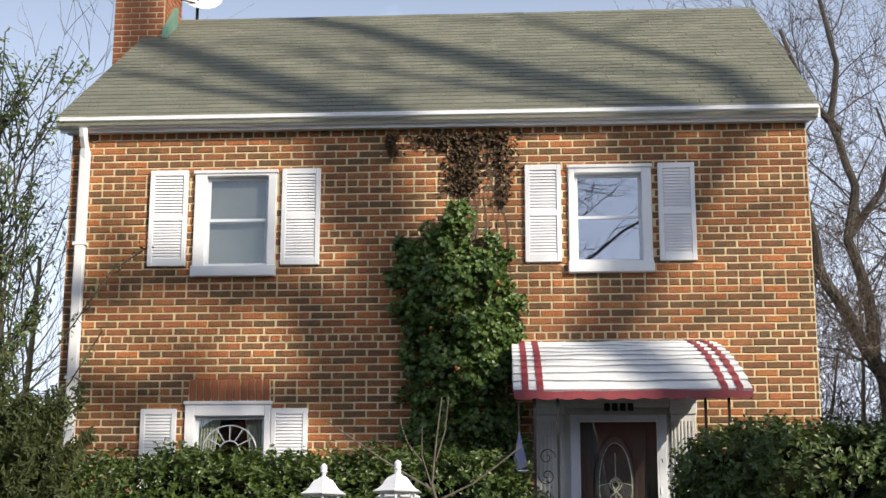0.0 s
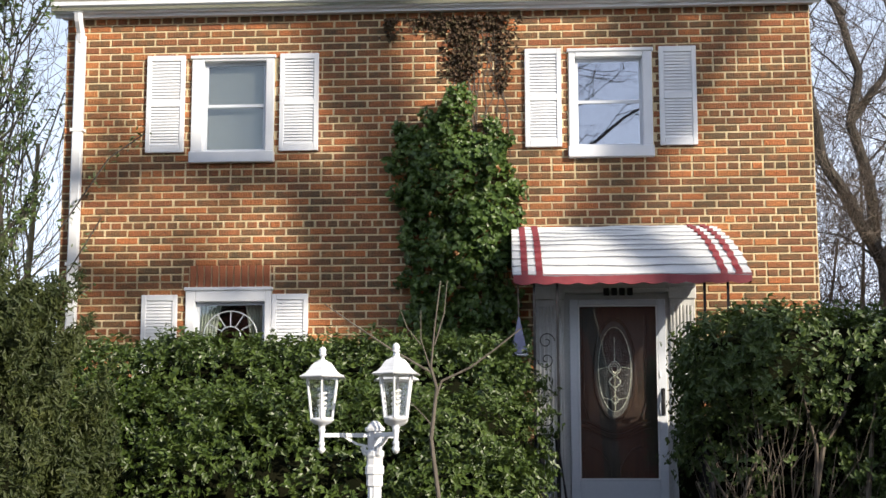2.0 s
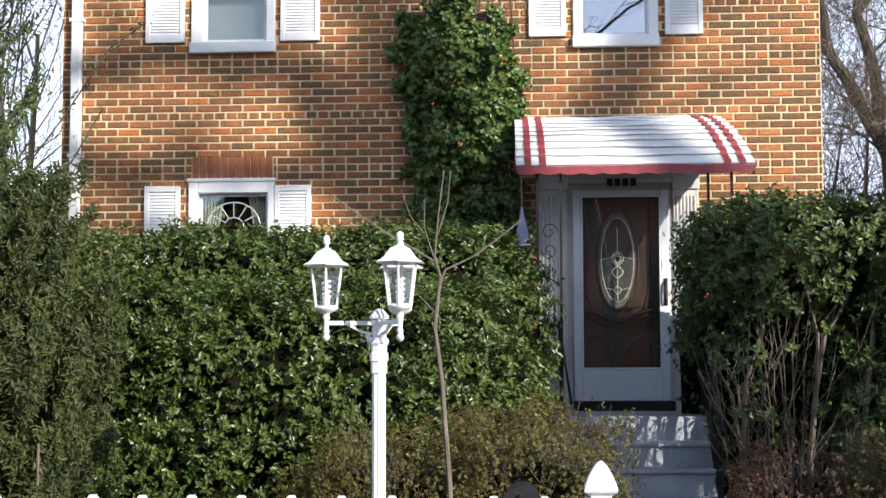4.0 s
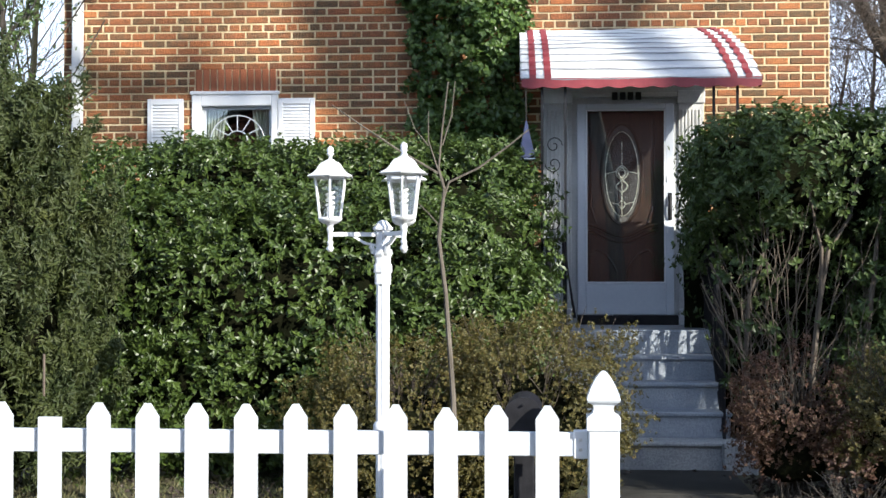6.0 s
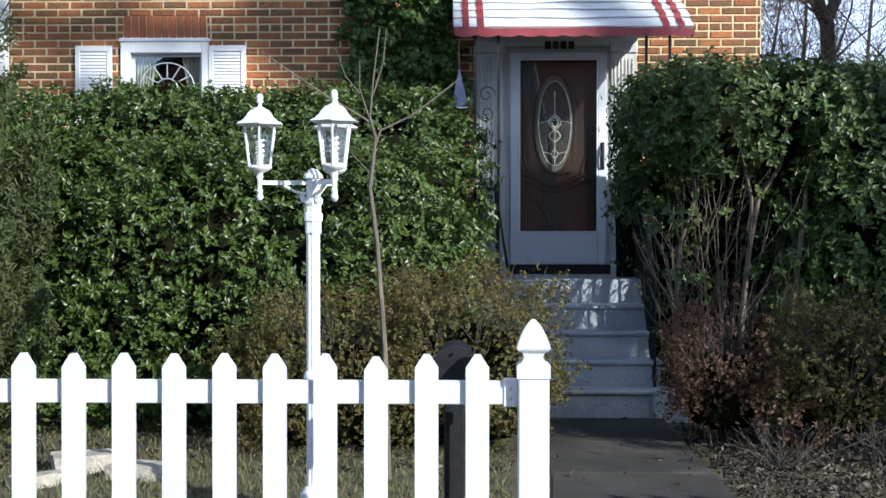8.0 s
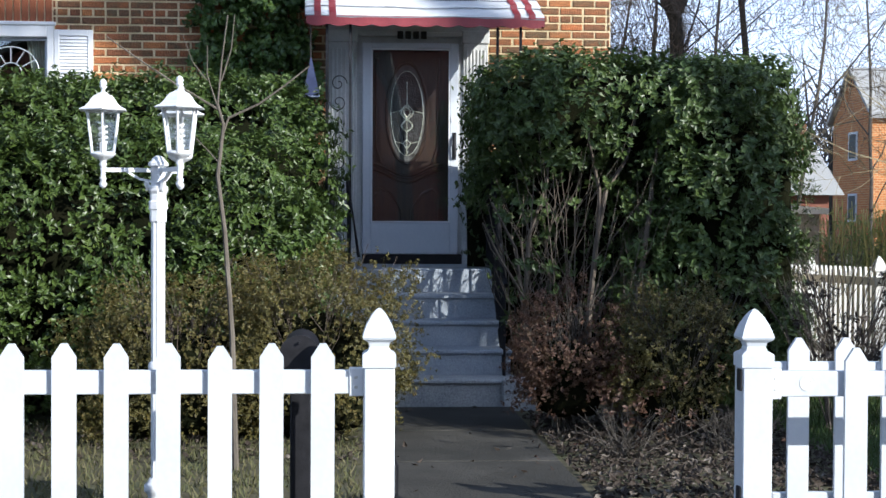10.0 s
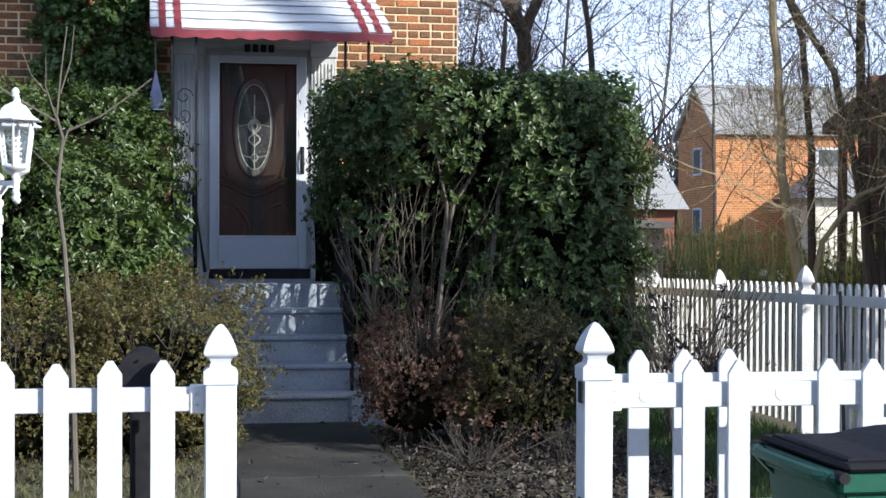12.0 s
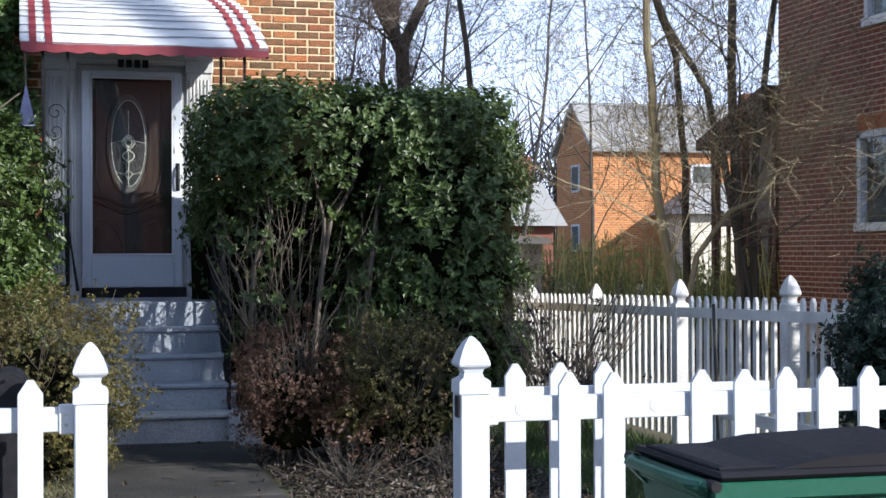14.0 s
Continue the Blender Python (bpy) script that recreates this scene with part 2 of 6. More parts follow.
SHADE = surf("window_blind", [(0.075, 0.085, 0.085), (0.11, 0.12, 0.115)], 2, 0.9, 0.02)
LEAD = surf("brass_came", [(0.62, 0.60, 0.48), (0.78, 0.76, 0.64)], 9, 0.28, 0.0, metal=0.5)
FROST = surf("bevelled_glass", [(0.020, 0.021, 0.021), (0.045, 0.045, 0.043)], 14, 0.2, 0.3, fine=60, fine_amount=0.5)
FROST_RIM = surf("frosted_glass", [(0.075, 0.073, 0.068), (0.12, 0.115, 0.105)], 18, 0.4, 0.3, fine=80, fine_amount=0.5)
SEAM = surf("weathered_seam", [(0.13, 0.14, 0.16), (0.24, 0.25, 0.27)], 5, 0.6, 0.02, fine=40)
COPPER = surf("verdigris_flashing", [(0.10, 0.20, 0.15), (0.15, 0.26, 0.2)], 6, 0.7, 0.1)
BULB = surf("white_bulb", [(0.75, 0.75, 0.72), (0.82, 0.82, 0.8)], 6, 0.3, 0.0)
PURPLE = surf("blue_violet_glass", [(0.12, 0.125, 0.22), (0.20, 0.20, 0.32)], 9, 0.2, 0.0)
MAT = surf("dark_door_mat", [(0.010, 0.009, 0.010), (0.022, 0.018, 0.018)], 9, 0.95, 0.4, fine=120)
GLASS = glass_mat("window_glass", (0.9, 0.95, 0.95), 0.01, 0.09)
GLASS_CLEAR = glass_mat("lantern_glass", (0.95, 0.97, 1.0), 0.03, 0.14)
GLASS_MIRROR = glass_mat("reflective_glass", (0.9, 0.93, 1.0), 0.01, 0.27)


# ---- mesh helpers ----
class Geo:
    """Collects vertices and faces for one mesh."""

    def __init__(self):
        self.v, self.f = [], []

    def add(self, verts, faces):
        o = len(self.v)
        self.v.extend(tuple(p) for p in verts)
        self.f.extend(tuple(i + o for i in q) for q in faces)
        return self

    def box(self, x0, x1, y0, y1, z0, z1, c=0.0):
        """A box; c: width of its chamfered edges."""
        if c <= 0:
            p = [(x, y, z) for x in (x0, x1) for y in (y0, y1) for z in (z0, z1)]
            return self.add(p, [(0, 1, 3, 2), (4, 6, 7, 5), (0, 4, 5, 1), (2, 3, 7, 6), (0, 2, 6, 4), (1, 5, 7, 3)])
        bm = bmesh.new()
        bmesh.ops.create_cube(bm, size=1.0, matrix=Matrix.Translation(((x0 + x1) / 2, (y0 + y1) / 2, (z0 + z1) / 2)) @ Matrix.Diagonal((x1 - x0, y1 - y0, z1 - z0, 1)))
        bmesh.ops.bevel(bm, geom=bm.edges[:], offset=c, segments=1, affect="EDGES")
        bm.verts.index_update()
        self.add([v.co for v in bm.verts], [[v.index for v in f.verts] for f in bm.faces])
        bm.free()
        return self

    def tube(self, pts, rad, n=6, cap=True):
        """A tube along points, with one radius or one for each point."""
        pts = [Vector(p) for p in pts]
        rad = rad if isinstance(rad, (list, tuple)) else [rad] * len(pts)
        verts, faces = [], []
        side = None
        for i, p in enumerate(pts):
            d = (pts[min(i + 1, len(pts) - 1)] - pts[max(i - 1, 0)]).normalized()
            if side is None:
                side = d.orthogonal().normalized()
            side = (side - d * side.dot(d)).normalized()
            up = d.cross(side)
            for k in range(n):
                a = 2 * math.pi * k / n
                verts.append(p + (side * math.cos(a) + up * math.sin(a)) * rad[i])
        for i in range(len(pts) - 1):
            for k in range(n):
                a, b = i * n + k, i * n + (k + 1) % n
                faces.append((a, b, b + n, a + n))
        if cap:
            faces.append(tuple(range(n))[::-1])
            faces.append(tuple((len(pts) - 1) * n + k for k in range(n)))
        return self.add(verts, faces)

    def lathe(self, prof, n=12, at=(0, 0, 0), turn=0.0):
        """Turns a profile of (radius, height) about z."""
        verts, faces = [], []
        for r, z in prof:
            for k in range(n):
                a = 2 * math.pi * k / n + turn
                verts.append((at[0] + r * math.cos(a), at[1] + r * math.sin(a), at[2] + z))
        for i in range(len(prof) - 1):
            for k in range(n):
                a, b = i * n + k, i * n + (k + 1) % n
                faces.append((a, b, b + n, a + n))
        faces.append(tuple(range(n))[::-1])
        faces.append(tuple((len(prof) - 1) * n + k for k in range(n)))
        return self.add(verts, faces)

    def prism(self, poly, axis, a, b):
        """Extrudes a polygon from a to b along an axis; its points are the other two coordinates in order."""
        def place(p, w):
            return {"x": (w, p[0], p[1]), "y": (p[0], w, p[1]), "z": (p[0], p[1], w)}[axis]
        n = len(poly)
        verts = [place(p, a) for p in poly] + [place(p, b) for p in poly]
        faces = [tuple(range(n))[::-1], tuple(range(n, 2 * n))] + [(i, (i + 1) % n, (i + 1) % n + n, i + n) for i in range(n)]
        return self.add(verts, faces)


def mesh(name, g, material, smooth=False):
    me = bpy.data.meshes.new(name)
    me.from_pydata(g.v, [], g.f)
    if smooth:
        me.polygons.foreach_set("use_smooth", [True] * len(me.polygons))
    me.materials.append(material)
    me.update()
    return me


def part(name, g, material, parent=None, label="", smooth=False):
    """Links a Geo, or a mesh that is there already, as one object, under a thing or a part."""
    ob = new(name, g if isinstance(g, bpy.types.Mesh) else mesh(name, g, material, smooth))
    if parent is not None:
        ob.parent = parent
        ob.matrix_parent_inverse = Matrix.Translation(-parent.location) if parent.type == "EMPTY" else Matrix()
    return tagged(ob, label)


def thing(name, at, label, category, group="", kind=""):
    ob = new(name)
    ob.location = at
    ob.empty_display_size = 0.1
    return tagged(ob, label, category, group, kind)


def leaves_geo(pos, nrm, size, rng, aspect=0.5, droop=0.5, fold=0.25, plain=False, way=None):
    """Arrays of small pointed leaves at positions, facing about along normals."""
    n = len(pos)
    nrm = nrm + rng.normal(0, 0.55 if way is None else 0.28, (n, 3))
    nrm /= np.linalg.norm(nrm, axis=1)[:, None]
    d = rng.normal(0, 1, (n, 3)) + np.array([0, 0, droop]) if way is None else way + rng.normal(0, 0.25, (n, 3))
    d -= nrm * (d * nrm).sum(1)[:, None]
    d /= np.linalg.norm(d, axis=1)[:, None] + 1e-9
    s = np.cross(nrm, d)
    L = (size * rng.uniform(0.65, 1.35, n))[:, None]
    W = L * aspect
    base, tip = pos - d * L * 0.5, pos + d * L * 0.5 - nrm * L * 0.12
    mid = pos - nrm * W * fold
    if plain:
        v = np.stack([base, pos + s * W * 0.5, tip, pos - s * W * 0.5], 1).reshape(-1, 3)
        return v, (np.arange(n) * 4)[:, None] + np.array([0, 1, 2, 3])
    v = np.stack([base, pos + s * W * 0.5 + d * L * 0.05, tip, pos - s * W * 0.5 + d * L * 0.05, mid], 1).reshape(-1, 3)
    k = (np.arange(n) * 5)[:, None]
    f = np.concatenate([k + np.array(q) for q in ([0, 1, 4], [1, 2, 4], [2, 3, 4], [3, 0, 4])], 1).reshape(-1, 3)
    return v, f


def leaf_mesh(name, v, f, material):
    me = bpy.data.meshes.new(name)
    me.from_pydata(v.tolist(), [], f.tolist())
    me.materials.append(material)
    me.update()
    return me


def lump(rng, n, c, r, power=2.6, wob=0.12, inner=0.25, seed=0.0):
    """Points in the outer shell of an uneven rounded box about c with half sizes r, with their outward normals."""
    area = np.array([r[1] * r[2], r[1] * r[2], r[0] * r[2], 0.35 * r[0] * r[2], 0.15 * r[0] * r[1], r[0] * r[1]])
    face = rng.choice(6, n, p=area / area.sum())
    d = rng.uniform(-1, 1, (n, 3))
    d[np.arange(n), face // 2] = np.array([-1, 1, -1, 1, -1, 1])[face]
    k = (np.abs(d) ** power).sum(1) ** (-1 / power)
    w = 1 + wob * (np.sin(d[:, 0] * 7 + seed) * np.cos(d[:, 2] * 6 + seed * 2) + 0.6 * np.sin(d[:, 1] * 13 + d[:, 2] * 11 + seed * 3))
    depth = 1 - inner * rng.random(n) ** 2
    p = d * (k * w * depth)[:, None] * np.array(r) + np.array(c)
    q = p * (9.0 + 2 * math.sin(seed))
    clump = np.sin(q[:, 0] + 1.7 * np.sin(q[:, 2] * 0.6)) * np.sin(q[:, 2] * 1.1 + 1.3 * np.sin(q[:, 1] * 0.7)) + 0.6 * np.sin(q[:, 0] * 0.37 + seed) * np.sin(q[:, 2] * 0.41)
    p = p - d * (np.clip(-clump, 0, 1.4) * min(0.075, 0.2 * min(r)))[:, None]
    nn = d * np.abs(d) ** (power - 1) / np.abs(d).clip(0.05) / np.array(r)
    return p, nn / np.linalg.norm(nn, axis=1)[:, None]


def sprigs(p, nn, size, rng, k=8, reach=2.4, tight=0.45):
    """Short shoots growing out of a surface, each with k leaves set round its axis: leaf positions, normals and directions."""
    n = len(p)
    axis = nn + rng.normal(0, tight, (n, 3)) + np.array([0, 0, 0.35])
    axis /= np.linalg.norm(axis, axis=1)[:, None]
    length = size * reach * rng.uniform(0.4, 1.35, n)
    a = np.repeat(axis, k, 0)
    side = rng.normal(0, 1, (n * k, 3))
    side -= a * (side * a).sum(1)[:, None]
    side /= np.linalg.norm(side, axis=1)[:, None] + 1e-9
    u = rng.random(n * k) ** 0.7
    pos = np.repeat(p, k, 0) + a * (u * np.repeat(length, k))[:, None] + side * (size * 0.45)
    return pos, a * 0.85 - side * (0.55 - 0.4 * u)[:, None], side * 0.9 + a * (0.25 + 0.5 * u)[:, None]


def thinned(p, rng, scale, least):
    """Keeps more of the points where a slow wave is high, so that shoots stand in clumps with gaps between them."""
    q = p * scale
    w = np.sin(q[:, 0] + 1.9 * np.sin(q[:, 2] * 0.7 + q[:, 1] * 0.4)) * np.sin(q[:, 2] * 1.15 + 1.6 * np.sin(q[:, 0] * 0.6) + q[:, 1] * 0.5)
    return rng.random(len(p)) < np.clip(0.62 + 0.6 * w, least, 1.0)

G0 = 0.19      # yard level
rng = np.random.default_rng(11)


# ---- ground ----
def height(x, y):
    """Yard, falling gently to the street in front of the fence."""
    return G0 - 0.32 * min(1.0, max(0.0, (-8.2 - y) / 1.0)) if y < -8.2 else G0


g = Geo()
ys = [-60, -12, -9.2, -8.7, -8.2, -7.4, -6, -4, -2, 0, 4, 9, 16, 30, 60, 140, 400]
xs = [-300, -60, -20, -8, -4, -2, 0, 2, 4, 6, 9, 14, 25, 60, 300]
for y in ys:
    for x in xs:
        g.v.append((x, y, height(x, y)))
for j in range(len(ys) - 1):
    for i in range(len(xs) - 1):
        a = j * len(xs) + i
        g.f.append((a, a + 1, a + 1 + len(xs), a + len(xs)))
tagged(part("ground", g, SOIL), "dark winter yard soil with thin worn grass", "ground", kind="structure")

walkway = tagged(part("walkway", Geo().box(1.86, 2.86, -8.2, -2.6, G0 - 0.05, G0 + 0.02), CONC), "dark mossy concrete front walk between shrub beds, shade in its colour", "walkway", kind="structure")
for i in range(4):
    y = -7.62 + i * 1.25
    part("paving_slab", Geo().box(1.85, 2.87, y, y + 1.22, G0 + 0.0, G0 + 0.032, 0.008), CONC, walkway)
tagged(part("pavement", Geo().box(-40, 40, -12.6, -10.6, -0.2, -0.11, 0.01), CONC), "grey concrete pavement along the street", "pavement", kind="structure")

# thin grass behind the fence and leaf litter in the beds
def blades(n, x0, x1, y0, y1, h):
    p = np.stack([rng.uniform(x0, x1, n), rng.uniform(y0, y1, n), np.full(n, G0)], 1)
    a, hh = rng.uniform(0, 6.28, n), h * rng.uniform(0.4, 1.3, n)
    s = np.stack([np.cos(a), np.sin(a), a * 0], 1) * 0.006
    t = p + np.stack([rng.normal(0, 0.025, n), rng.normal(0, 0.025, n), hh], 1)
    v = np.stack([p - s, p + s, t], 1).reshape(-1, 3)
    return v, np.arange(3 * n).reshape(-1, 3)


for box_, n, h, gm in (((-4, 1.7, -7.6, -3.2), 18000, 0.05, GRASS), ((4.55, 5.9, -7.6, -1.0), 13000, 0.07, GRASS_GREEN)):
    v, f = blades(n, *box_, h)
    tagged(part("grass", leaf_mesh("grass", v, f, gm), None), "short thin winter grass in olive and straw" if gm is GRASS else "short green lawn grass behind the fence", "grass", kind="stuff")
for x0, x1, y0, y1, n in ((2.9, 4.6, -7.5, -2.9, 5200), (-1.5, 1.8, -5.0, -3.4, 700), (1.9, 2.85, -7.0, -2.7, 60)):
    p = np.stack([rng.uniform(x0, x1, n), rng.uniform(y0, y1, n), G0 + rng.uniform(0.01, 0.045, n)], 1)
    v, f = leaves_geo(p, np.tile([0, 0, 1.0], (n, 1)), 0.05, rng, 0.55, 0.0, 0.4)
    tagged(part("leaf_litter", leaf_mesh("leaf_litter", v, f, LITTER), None), "dry brown fallen leaves scattered on bare soil", "leaves", kind="stuff")

# flat stones and bricks lying on the lawn near the fence
for x, y, sx, sy, h, a in ((-0.78, -4.95, 0.5, 0.3, 0.12, 20), (-0.42, -5.2, 0.42, 0.26, 0.09, -10), (-0.95, -5.5, 0.3, 0.2, 0.08, 40)):
    bm = bmesh.new()
    bmesh.ops.create_cube(bm, size=1.0, matrix=Matrix.Diagonal((sx, sy, h, 1)))
    bmesh.ops.subdivide_edges(bm, edges=bm.edges[:], cuts=2, use_grid_fill=True)
    for vv in bm.verts:
        q = noise.noise_vector(vv.co * 9 + Vector((x, y, 0))) * 0.02
        vv.co = vv.co * 0.92 + q
    me = bpy.data.meshes.new("paving_stone")
    bm.to_mesh(me)
    bm.free()
    me.materials.append(STONE)
    ob = tagged(new("garden_stone", me), "pale flat stone lying on the lawn", "stone", "stones on the lawn")
    ob.matrix_world = pose(x, y, G0 + h * 0.4, 0, 0, a)


# ---- the brick house ----
HX0, HX1, HZ1, HD = -3.06, 4.08, 6.06, 7.0
COURSE, BW, JOINT = 0.0721, 0.2185, 0.0158
house = thing("brick_house", (0.5, 3.5, G0), "two-storey red brick house with green shingled roof and white shutters", "house")
openings = [(-1.81, -1.01, 4.61, 5.61), (1.805, 2.59, 4.61, 5.61), (-1.82, -1.005, 2.25, 3.36), (-1.793, -1.02, 3.36, 3.605), (1.47, 2.94, 0.2, 3.47)]

# front wall with real openings
def wall_bed(a0, a1, z0, z1, holes, d0, d1, axis="x"):
    """A wall slab with openings cut through it, as one closed mesh; it runs along x or along y."""
    us = sorted({a0, a1, *[q for h in holes for q in h[:2] if a0 < q < a1]})
    zs = sorted({z0, z1, *[q for h in holes for q in h[2:] if z0 < q < z1]})
    full = {(i, k) for i in range(len(us) - 1) for k in range(len(zs) - 1)
            if not any(h[0] < (us[i] + us[i + 1]) / 2 < h[1] and h[2] < (zs[k] + zs[k + 1]) / 2 < h[3] for h in holes)}
    gg, index = Geo(), {}

    def at(i, d, k):
        if (i, d, k) not in index:
            index[i, d, k] = len(gg.v)
            gg.v.append((us[i], d, zs[k]) if axis == "x" else (d, us[i], zs[k]))
        return index[i, d, k]

    for i, k in full:
        gg.f += [(at(i, d0, k), at(i + 1, d0, k), at(i + 1, d0, k + 1), at(i, d0, k + 1)), (at(i, d1, k), at(i, d1, k + 1), at(i + 1, d1, k + 1), at(i + 1, d1, k))]
        for di, dk, p, q in ((-1, 0, (i, k), (i, k + 1)), (1, 0, (i + 1, k), (i + 1, k + 1)), (0, -1, (i, k), (i + 1, k)), (0, 1, (i, k + 1), (i + 1, k + 1))):
            if (i + di, k + dk) not in full:
                gg.f.append((at(p[0], d0, p[1]), at(q[0], d0, q[1]), at(q[0], d1, q[1]), at(p[0], d1, p[1])))
    return gg


g = wall_bed(HX0, HX1, 0.1, HZ1, [openings[0], openings[1], openings[2], openings[4]], 0.0, 0.25)
front = part("wall", g, MORTAR, house, "front wall of mixed orange and brown bricks in tan mortar")
g = Geo().box(HX0, HX0 + 0.25, 0.25, HD, 0.1, HZ1).box(HX1 - 0.25, HX1, 0.25, HD, 0.1, HZ1).box(HX0, HX1, HD, HD + 0.25, 0.1, HZ1)
RY, RZ, EY, EZ = 3.5, 8.63, -0.20, 6.165      # ridge and eave of the roof
for x in (HX0, HX1 - 0.25):
    g.prism([(0.0, HZ1), (2 * RY, HZ1), (RY, RZ - 0.2)], "x", x, x + 0.25)
part("side_wall", g, MORTAR, house, "brick gable walls")
# near-black slabs: the dimness of the rooms is put into their colour
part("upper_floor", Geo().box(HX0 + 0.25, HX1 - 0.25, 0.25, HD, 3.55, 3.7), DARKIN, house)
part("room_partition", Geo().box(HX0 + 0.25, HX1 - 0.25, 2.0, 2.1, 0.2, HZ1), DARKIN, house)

# soffit, gutter, downspout
part("soffit", Geo().box(HX0 - 0.04, HX1 + 0.03, -0.10, 0.0, 6.03, 6.055), WHITE, house)
part("fascia", Geo().box(HX0 - 0.09, HX1 + 0.08, -0.115, -0.10, 6.02, 6.15), WHITE, house)
gutter = [(y + 0.25, z + 0.065) for y, z in [(-0.365, 5.985), (-0.42, 5.985), (-0.45, 6.03), (-0.475, 6.045), (-0.475, 6.075), (-0.465, 6.085), (-0.455, 6.075), (-0.455, 6.05), (-0.43, 6.035), (-0.41, 5.995), (-0.375, 5.995), (-0.375, 6.08), (-0.365, 6.08)]]
part("gutter", Geo().prism(gutter, "x", HX0 - 0.1, HX1 + 0.09), WHITE, house, "white painted metal gutter")
g = Geo().box(-2.955, -2.855, -0.10, -0.03, 0.3, 5.86, 0.012)
g.tube([(-2.905, -0.17, 6.05), (-2.905, -0.15, 5.98), (-2.905, -0.08, 5.88), (-2.905, -0.065, 5.78)], 0.045, 6)
for z in (2.2, 3.6, 4.9):
    g.box(-2.97, -2.84, -0.107, -0.02, z, z + 0.03)
part("downspout", g, WHITE, house, "white rectangular downspout strapped to the wall")

# roof deck and rake boards
sl = (RZ - EZ) / (RY - EY)
deck = [(EY, EZ - 0.03), (RY, RZ - 0.03), (2 * RY - EY, EZ - 0.03), (2 * RY - EY, EZ - 0.14), (RY, RZ - 0.16), (EY, EZ - 0.10)]
roof = part("roof", Geo().prism(deck, "x", HX0 - 0.1, HX1 + 0.09), SHINGLE, house, "grey-green asphalt shingle roof")
for x in (HX0 - 0.125, HX1 + 0.091):
    part("rake_board", Geo().prism([(EY + 0.05, EZ - 0.13), (RY, RZ - 0.17), (RY, RZ - 0.02), (EY + 0.05, EZ)], "x", x, x + 0.024), WHITE, house)


def window(x0, x1, z0, z1, gx0, gx1, gz0, gz1, rail, blind, kind):
    """A double-hung window set in the wall with casing, sashes, glass and what is behind it."""
    w = part("window", Geo().box(x0, gx0 - 0.03, -0.04, 0.06, z0, z1, 0.006).box(gx1 + 0.03, x1, -0.04, 0.06, z0, z1, 0.006)
             .box(gx0 - 0.03, gx1 + 0.03, -0.04, 0.06, gz1 + 0.03, z1, 0.006), WHITE, house, kind)
    part("sill", Geo().box(x0 - 0.01, x1 + 0.01, -0.075, 0.06, z0 - 0.03, gz0 - 0.03, 0.008), WHITE, w)
    g = Geo()
    for a, b, y in ((gz0 - 0.03, rail + 0.012, 0.012), (rail - 0.012, gz1 + 0.03, 0.035)):
        s = Geo().box(gx0 - 0.03, gx0, y, y + 0.022, a, b).box(gx1, gx1 + 0.03, y, y + 0.022, a, b)
        s.box(gx0, gx1, y, y + 0.022, a, a + (0.03 if y < 0.02 else 0.024)).box(gx0, gx1, y, y + 0.022, b - 0.028, b)
        part("sash", s, VINYL, w)
        pane = part("pane", Geo().box(gx0, gx1, y + 0.009, y + 0.013, a + 0.02, b - 0.02), GLASS_MIRROR if kind.startswith("white upper window with branch") else GLASS, w)
        pane.visible_shadow = False
    part("head_trim", Geo().box(x0 - 0.015, x1 + 0.015, -0.055, 0.0, z1 - 0.006, z1 + 0.028, 0.006), WHITE, w)
    if blind:
        part("blind", Geo().box(gx0 - 0.02, gx1 + 0.02, 0.10, 0.106, gz0 - 0.03, gz1 + 0.02), SHADE, w)
    for a, b in ((x0 + 0.005, gx0 - 0.028), (gx1 + 0.028, x1 - 0.005)):
        part("reveal", Geo().box(a, b, 0.062, 0.25, z0, z1), WHITE, w)
    return w


window(-1.81, -1.01, 4.61, 5.61, -1.664, -1.12, 4.72, 5.55, 5.15, True, "white upper window with a drawn grey blind")
wr = window(1.805, 2.59, 4.61, 5.61, 1.896, 2.47, 4.72, 5.525, 5.13, False, "white upper window with branch reflections")
wlow = window(-1.82, -1.005, 2.25, 3.36, -1.697, -1.097, 2.4, 3.22, 2.75, False, "white lower window with fan-shaped muntins and lace curtains")
# pleated curtains tied aside behind the lower window
for sgn in (-1, 1):
    g = Geo()
    n = 26
    for i in range(n + 1):
        u = i / n
        y = 0.13 + 0.018 * math.sin(u * 40)
        xt = -1.397 + sgn * (0.31 - u * 0.20)
        xb = -1.397 + sgn * (0.33 - u * 0.06)
        xm = -1.397 + sgn * (0.32 - u * 0.16)
        g.v += [(xt, y, 3.26), (xm, y, 2.95), (xb, y, 2.5)]
    for i in range(n):
        a = i * 3
        g.f += [(a, a + 3, a + 4, a + 1), (a + 1, a + 4, a + 5, a + 2)]
    part("curtain", g, CURTAIN, wlow, "pale green lace curtain")
# sunburst muntins in the lower window
cx, cz = -1.397, 2.93
g = Geo()
for r in (0.09, 0.235):
    g.tube([(cx + r * 1.08 * math.cos(a), 0.02, cz + r * math.sin(a)) for a in np.linspace(0, math.pi, 18)], 0.0055, 5)
for a in (30, 60, 90, 120, 150):
    a = radians(a)
    g.tube([(cx + 0.09 * math.cos(a), 0.02, cz + 0.09 * math.sin(a)), (cx + 0.25 * math.cos(a), 0.02, cz + 0.235 * math.sin(a))], 0.005, 5)
part("muntin", g, VINYL, wlow, "white fan-shaped muntin bars")


